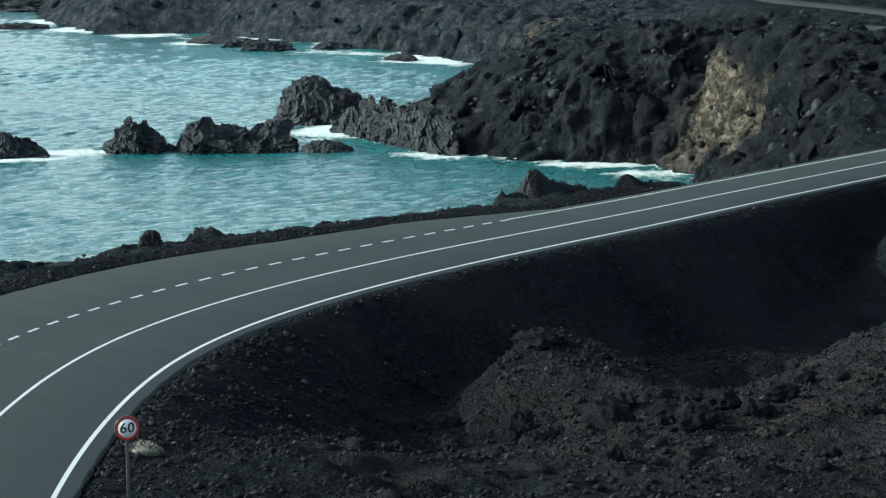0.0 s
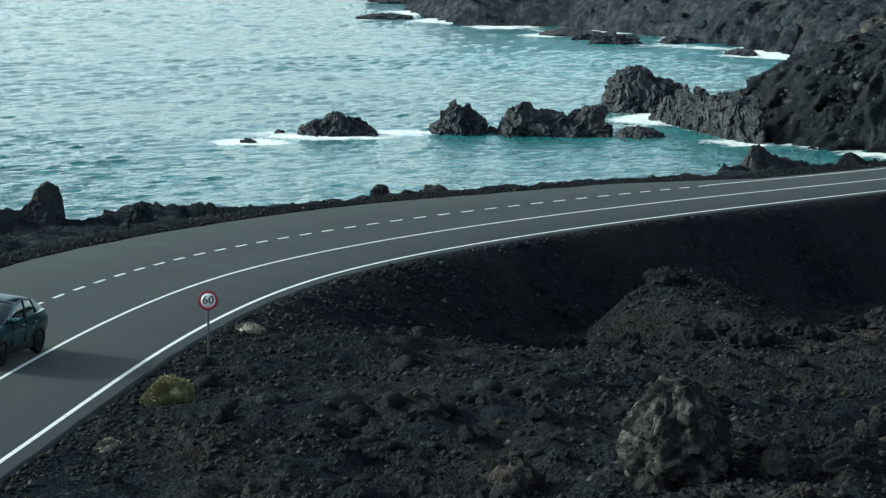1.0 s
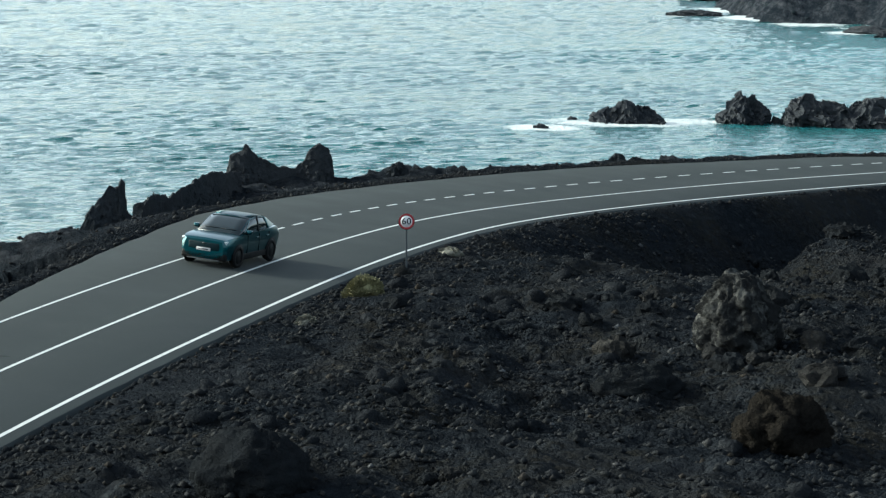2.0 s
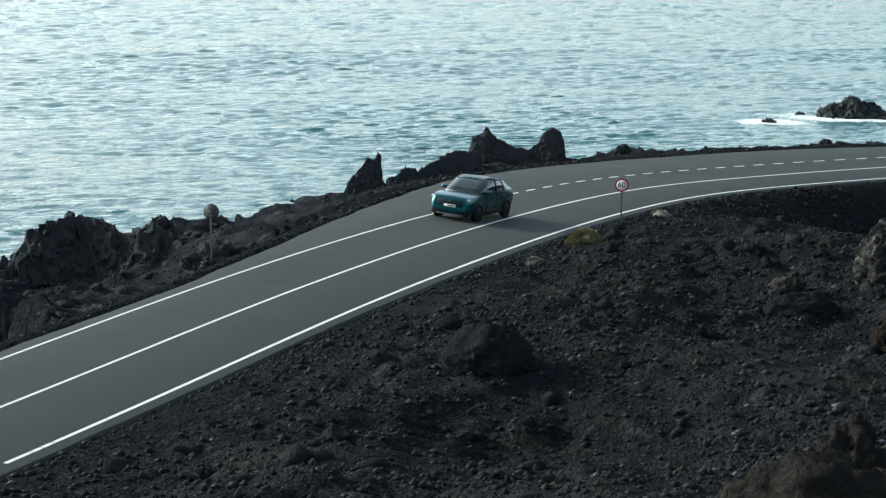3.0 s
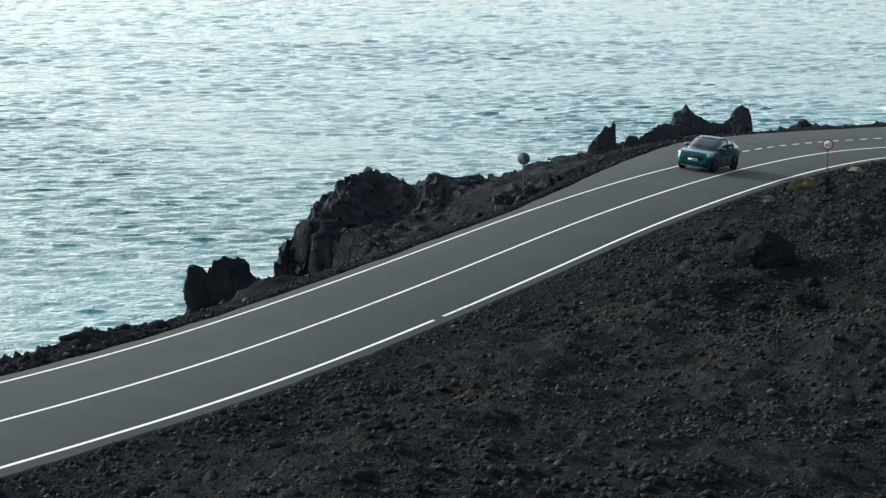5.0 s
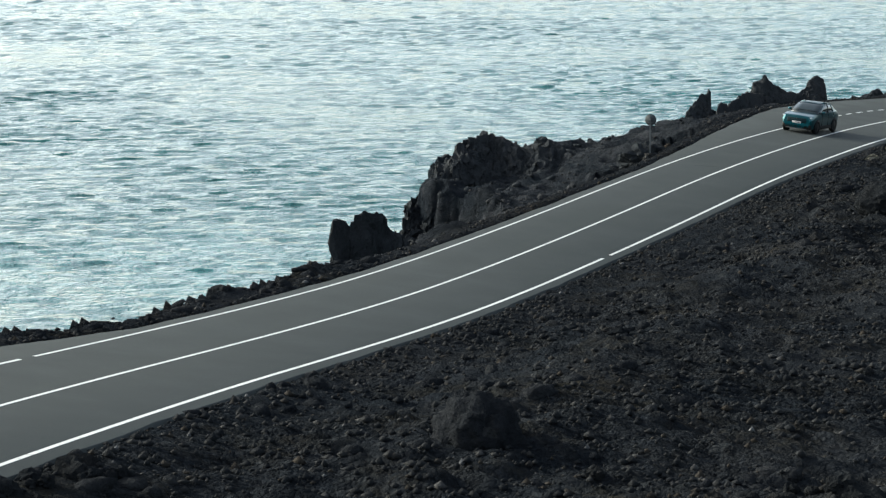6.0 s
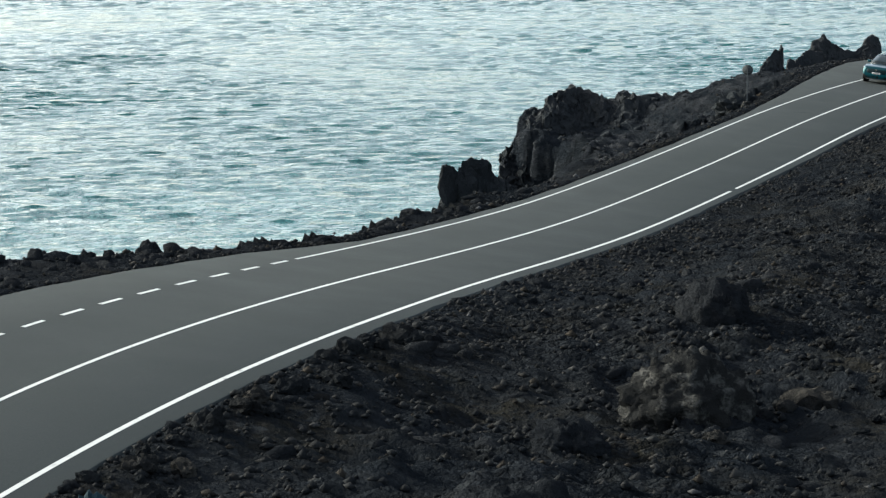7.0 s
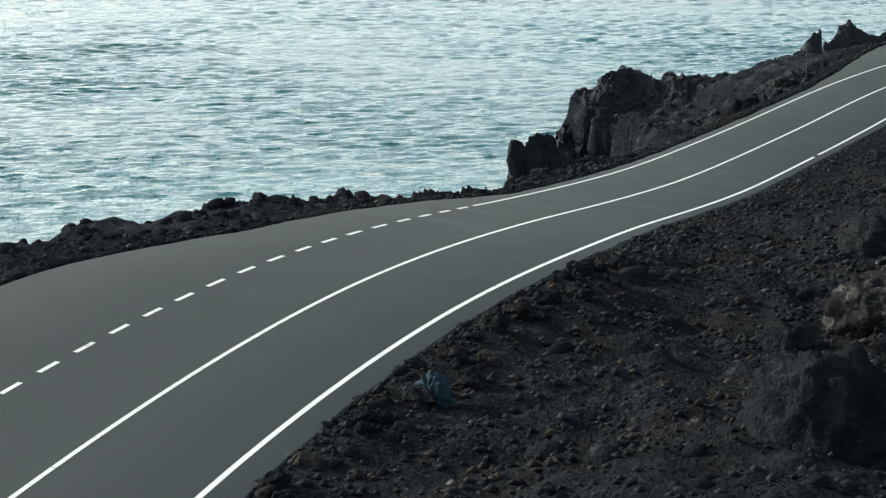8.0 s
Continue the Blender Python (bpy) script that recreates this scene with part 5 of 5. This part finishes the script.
# ---------------------------------------------------------------- car
def paint_mat():
    m = material("teal_blue_metallic", (0.003, 0.07, 0.09), 0.30, 0.8)
    b = m.node_tree.nodes["Principled BSDF"]
    b.inputs["Coat Weight"].default_value, b.inputs["Coat Roughness"].default_value = 0.45, 0.05
    n = Net(m)
    n.set(Specular_IOR_Level=0.15)
    n.set(Base_Color=n.mix(n.noise(5, 4), (0.0005, 0.036, 0.047), (0.0008, 0.042, 0.055)))
    return m


M_CAR = paint_mat()
M_GLASS = material("dark_glass", (0.002, 0.007, 0.009), 0.08)
M_GLASS.node_tree.nodes["Principled BSDF"].inputs["Specular IOR Level"].default_value = 0.5
M_PLASTIC = material("black_plastic", (0.004, 0.0045, 0.005), 0.6)
M_GRILLE = material("dark_teal_grille", (0.002, 0.010, 0.013), 0.5)
M_TYRE = material("tyre_rubber", (0.004, 0.004, 0.0045), 0.85)
for m in (M_PLASTIC, M_TYRE, M_GRILLE):
    m.node_tree.nodes["Principled BSDF"].inputs["Specular IOR Level"].default_value = 0.08
M_RIM = material("machined_alloy", (0.02, 0.02, 0.021), 0.45, 0.6)
M_LAMP = material("clear_lamp", (0.34, 0.37, 0.38), 0.08)
M_TAIL = material("red_lamp", (0.35, 0.01, 0.012), 0.2)
M_PLATE = material("plate_white", (0.26, 0.26, 0.265), 0.5)


def loft(rows, caps=True, crease=False):
    """A skin over cross-sections, each a list of points, mirrored to the right side."""
    bm = bmesh.new()
    grid = []
    for row in rows:
        full = [(x, y, z) for x, y, z in row] + [(x, -y, z) for x, y, z in reversed(row)]
        grid.append([bm.verts.new(p) for p in full])
    n = len(grid[0])
    for a, b in zip(grid, grid[1:]):
        for i in range(n):
            j = (i + 1) % n
            bm.faces.new((a[i], a[j], b[j], b[i]))
    if caps:
        bm.faces.new(grid[0][::-1])
        bm.faces.new(grid[-1])
    bmesh.ops.recalc_face_normals(bm, faces=bm.faces)
    for e in bm.edges:
        e.smooth = not crease or e.calc_face_angle(0.0) < 0.42
    return bm


def section(x, low, wlow, mid, wmid, top, wtop, crown):
    """Half a cross-section of the lower body at x, from the sill up to the middle of the deck."""
    return [(x, wlow * 0.55, low), (x, wlow, low + 0.05), (x, wmid, mid), (x, wmid * 0.995, (mid + top) / 2), (x, wtop, top), (x, wtop * 0.75, top + crown * 0.6), (x, 0.02, top + crown)]


def build_car():
    car = new("car")
    # nose at +x; length 4.4, width 1.84, height 1.6
    lower = loft([
        section(2.20, 0.30, 0.64, 0.56, 0.74, 0.90, 0.66, 0.02), section(2.14, 0.25, 0.78, 0.58, 0.85, 0.96, 0.77, 0.03),
        section(1.98, 0.23, 0.84, 0.62, 0.895, 1.00, 0.82, 0.03), section(1.60, 0.22, 0.87, 0.64, 0.92, 1.035, 0.855, 0.03),
        section(1.15, 0.22, 0.88, 0.66, 0.925, 1.06, 0.87, 0.03), section(0.75, 0.22, 0.87, 0.66, 0.91, 1.08, 0.875, 0.03),
        section(0.00, 0.22, 0.87, 0.68, 0.905, 1.10, 0.875, 0.02), section(-0.80, 0.22, 0.87, 0.70, 0.91, 1.115, 0.875, 0.02),
        section(-1.35, 0.23, 0.88, 0.72, 0.93, 1.14, 0.865, 0.03), section(-1.80, 0.26, 0.87, 0.73, 0.915, 1.15, 0.82, 0.05),
        section(-2.08, 0.30, 0.80, 0.74, 0.86, 1.12, 0.74, 0.05), section(-2.20, 0.38, 0.68, 0.74, 0.76, 1.02, 0.64, 0.03)], crease=True)
    body = part("body", lower, M_CAR, car, "teal blue metallic bodywork")

    def house(x, w0, z0, w1, z1):
        return [(x, w0, z0), (x, (w0 + w1) / 2 + 0.015, (z0 + z1) / 2), (x, w1, z1), (x, w1 * 0.55, z1 + 0.012), (x, 0.02, z1 + 0.016)]
    glass = loft([house(1.14, 0.78, 1.06, 0.755, 1.09), house(0.86, 0.84, 1.07, 0.75, 1.26), house(0.50, 0.845, 1.08, 0.715, 1.46), house(0.18, 0.85, 1.08, 0.69, 1.575),
                  house(-0.40, 0.85, 1.09, 0.68, 1.615), house(-0.85, 0.84, 1.10, 0.66, 1.58), house(-1.30, 0.80, 1.11, 0.63, 1.48), house(-1.70, 0.75, 1.12, 0.61, 1.32), house(-1.94, 0.69, 1.12, 0.60, 1.22)])
    part("window_glass", glass, M_GLASS, car, "dark tinted glass")
    # roof skin
    bm = bmesh.new()
    stations = [(0.28, 0.66, 1.568), (0.12, 0.70, 1.605), (-0.40, 0.70, 1.645), (-0.85, 0.68, 1.608), (-1.24, 0.645, 1.522)]
    grid = [[bm.verts.new((x, w * k, z - 0.025 * k * k)) for k in (-1, -0.6, -0.2, 0.2, 0.6, 1)] for x, w, z in stations]
    for a, b in zip(grid, grid[1:]):
        for i in range(5):
            bm.faces.new((a[i], a[i + 1], b[i + 1], b[i]))
    bmesh.ops.solidify(bm, geom=bm.faces[:], thickness=0.03)
    part("roof", bm, M_CAR, car, "teal blue roof")
    # pillars, rails and quarters lie on the glass as thin skins
    stations = [(1.14, 0.78, 1.06, 0.755, 1.09), (0.86, 0.84, 1.07, 0.75, 1.26), (0.50, 0.845, 1.08, 0.715, 1.46), (0.18, 0.85, 1.08, 0.69, 1.575), (-0.40, 0.85, 1.09, 0.68, 1.615),
                (-0.85, 0.84, 1.10, 0.66, 1.58), (-1.30, 0.80, 1.11, 0.63, 1.48), (-1.70, 0.75, 1.12, 0.61, 1.32), (-1.94, 0.69, 1.12, 0.60, 1.22)]

    def flank(x, t):
        w0, z0, w1, z1 = (np.interp(-x, [-q[0] for q in stations], [q[k] for q in stations]) for k in (1, 2, 3, 4))
        return Vector((x, w0 + (w1 - w0) * t + 0.012 + 0.05 * t * (1 - t), z0 + (z1 - z0) * t + 0.004))

    def skin(low, high, side, t0=0.0, t1=1.0, n=8):
        """A strip of the flank between two slanting edges, each given by x at the belt and at the roof."""
        bm = bmesh.new()
        rows = []
        for t in np.linspace(t0, t1, n):
            xs = np.linspace(low[0] + (low[1] - low[0]) * t, high[0] + (high[1] - high[0]) * t, 6)
            rows.append([bm.verts.new((p.x, p.y * side, p.z)) for p in (flank(x, t) for x in xs)])
        for a, b in zip(rows, rows[1:]):
            for i in range(5):
                bm.faces.new((a[i], a[i + 1], b[i + 1], b[i]))
        bmesh.ops.recalc_face_normals(bm, faces=bm.faces)
        bmesh.ops.solidify(bm, geom=bm.faces[:], thickness=0.014)
        return bm
    for side in (1, -1):
        part("pillar", skin((1.12, 0.22), (0.98, 0.10), side), M_CAR, car)
        part("pillar", skin((-0.30, -0.34), (-0.40, -0.42), side), M_PLASTIC, car, "black centre pillar")
        part("quarter_panel", skin((-1.22, -1.02), (-1.93, -1.90), side), M_CAR, car)
        part("roof_rail", skin((1.05, 0.95), (-1.90, -1.90), side, 0.90, 1.0, 3), M_CAR, car)
        # door seams and handles
        for x in (0.62, -0.32, -1.12):
            part("door_seam", box(bmesh.new(), x - 0.008, side * 0.9 - 0.02, 0.36, x + 0.008, side * 0.9 + 0.014, 1.04), M_PLASTIC, car)
        for x in (-0.15, -0.98):
            part("door_handle", box(bmesh.new(), x - 0.10, side * 0.905 - 0.02, 0.90, x + 0.10, side * 0.905 + 0.025, 0.935, 0.01), M_CAR, car)
        part("sill_trim", box(bmesh.new(), -1.0, side * 0.885 - 0.03, 0.22, 0.95, side * 0.885 + 0.035, 0.43, 0.02), M_PLASTIC, car, "black sill cladding")
        mirror = part("mirror", box(bmesh.new(), 0.66, side * 1.0 - 0.11, 1.10, 0.82, side * 1.0 + 0.09, 1.24, 0.04), M_CAR, car)
        part("mirror_arm", box(bmesh.new(), 0.70, side * 0.89 - 0.06, 1.08, 0.77, side * 0.89 + 0.07, 1.12, 0.01), M_PLASTIC, mirror)
        part("headlight", box(bmesh.new(), 1.90, side * 0.69 - 0.17, 0.855, 2.165, side * 0.69 + 0.14, 0.945, 0.025), M_LAMP, car, "clear headlight")
        part("running_light", box(bmesh.new(), 2.02, side * 0.79 - 0.026, 0.56, 2.150, side * 0.79 + 0.026, 0.86, 0.012), M_LAMP, car, "vertical running light")
        part("tail_light", box(bmesh.new(), -2.14, side * 0.56 - 0.2, 0.92, -2.02, side * 0.56 + 0.22, 1.04, 0.02), M_TAIL, car, "red tail light")
        for x in (1.36, -1.34):
            arch = tube(bmesh.new(), 0.425, 0.06, Matrix.Translation((x, side * 0.905, 0.38)) @ Matrix.Rotation(E2, 4, "X"), 32)
            part("wheel_arch", arch, M_PLASTIC, car, "black wheel arch trim")
            wheel = new("wheel")
            wheel.parent = car
            at = Matrix.Translation((x, side * 0.84, 0.36)) @ Matrix.Rotation(E2 * side, 4, "X")
            bm3 = bmesh.new()
            prof = [(0.25, -0.11), (0.34, -0.11), (0.36, -0.08), (0.36, 0.08), (0.34, 0.11), (0.25, 0.11)]
            rows = [[bm3.verts.new((rr * math.cos(a), rr * math.sin(a), zz)) for a in np.arange(32) * math.tau / 32] for rr, zz in prof]
            for k in range(6):
                for i in range(32):
                    j = (i + 1) % 32
                    bm3.faces.new((rows[k][i], rows[k][j], rows[(k + 1) % 6][j], rows[(k + 1) % 6][i]))
            bm3.transform(at)
            part("tyre", bm3, M_TYRE, wheel)
            bm4 = tube(bmesh.new(), 0.24, 0.10, Matrix.Identity(4), 32)
            for k in range(5):
                box(bm4, 0.03, -0.035, 0.04, 0.23, 0.035, 0.075)
                bmesh.ops.rotate(bm4, verts=bm4.verts, matrix=Matrix.Rotation(math.tau / 5, 3, "Z"))
            bm4.transform(at @ Matrix.Diagonal((1, 1, -1, 1)))
            bmesh.ops.recalc_face_normals(bm4, faces=bm4.faces)
            part("rim", bm4, M_RIM, wheel)
    part("grille", box(bmesh.new(), 2.06, -0.60, 0.56, 2.212, 0.60, 0.87, 0.07), M_GRILLE, car, "dark grille")
    part("lower_intake", box(bmesh.new(), 1.96, -0.83, 0.24, 2.200, 0.83, 0.52, 0.07), M_PLASTIC, car)
    part("skid_trim", box(bmesh.new(), 2.06, -0.60, 0.235, 2.20, 0.60, 0.275, 0.01), M_STEEL, car)
    part("emblem", box(bmesh.new(), 2.19, -0.05, 0.75, 2.222, 0.05, 0.84, 0.02), M_GLASS, car)
    plate = part("number_plate", box(bmesh.new(), 2.195, -0.26, 0.55, 2.228, 0.26, 0.66, 0.005), M_PLATE, car, "white number plate with dark bar")
    part("plate_bar", box(bmesh.new(), 2.226, -0.19, 0.585, 2.232, 0.19, 0.625), M_BLACK, plate)
    part("rear_spoiler", box(bmesh.new(), -2.08, -0.64, 1.14, -1.84, 0.64, 1.19, 0.02), M_CAR, car)
    part("rear_bumper", box(bmesh.new(), -2.20, -0.70, 0.30, -2.02, 0.70, 0.55, 0.04), M_PLASTIC, car)
    for side in (1, -1):
        part("wiper", box(bmesh.new(), 0.97, side * 0.30 - 0.28, 1.20, 1.00, side * 0.30 + 0.28, 1.215), M_PLASTIC, car)
    return tagged(car, "teal blue coupe-style sport utility car on the asphalt road", "car")


car = build_car()
ahead = (Vector(on_road(np.array(-7.25), 1.72)) - Vector(on_road(np.array(-3.3), 1.72))).normalized()
ahead = Matrix.Rotation(radians(-7), 3, "Z") @ ahead
side = Vector(on_road(np.array(-5.3), 2.7)) - Vector(on_road(np.array(-5.3), 0.7))
side = (side - ahead * side.dot(ahead)).normalized()
if side.cross(ahead).z > 0:
    side = -side
up = ahead.cross(side)
turn = Matrix((ahead, side, up)).transposed().to_4x4()
nose = Vector(on_road(np.array(-7.15), 1.80))
car.matrix_world = Matrix.Translation(nose - ahead * 2.2 / PLAN + up * 0.002) @ turn @ Matrix.Scale(1.03 / PLAN, 4)

# the plan, at its true size
for ob in list(scene.objects):
    if ob.parent is None and ob.type in {"MESH", "EMPTY"}:
        ob.matrix_basis = Matrix.Scale(PLAN, 4) @ ob.matrix_basis
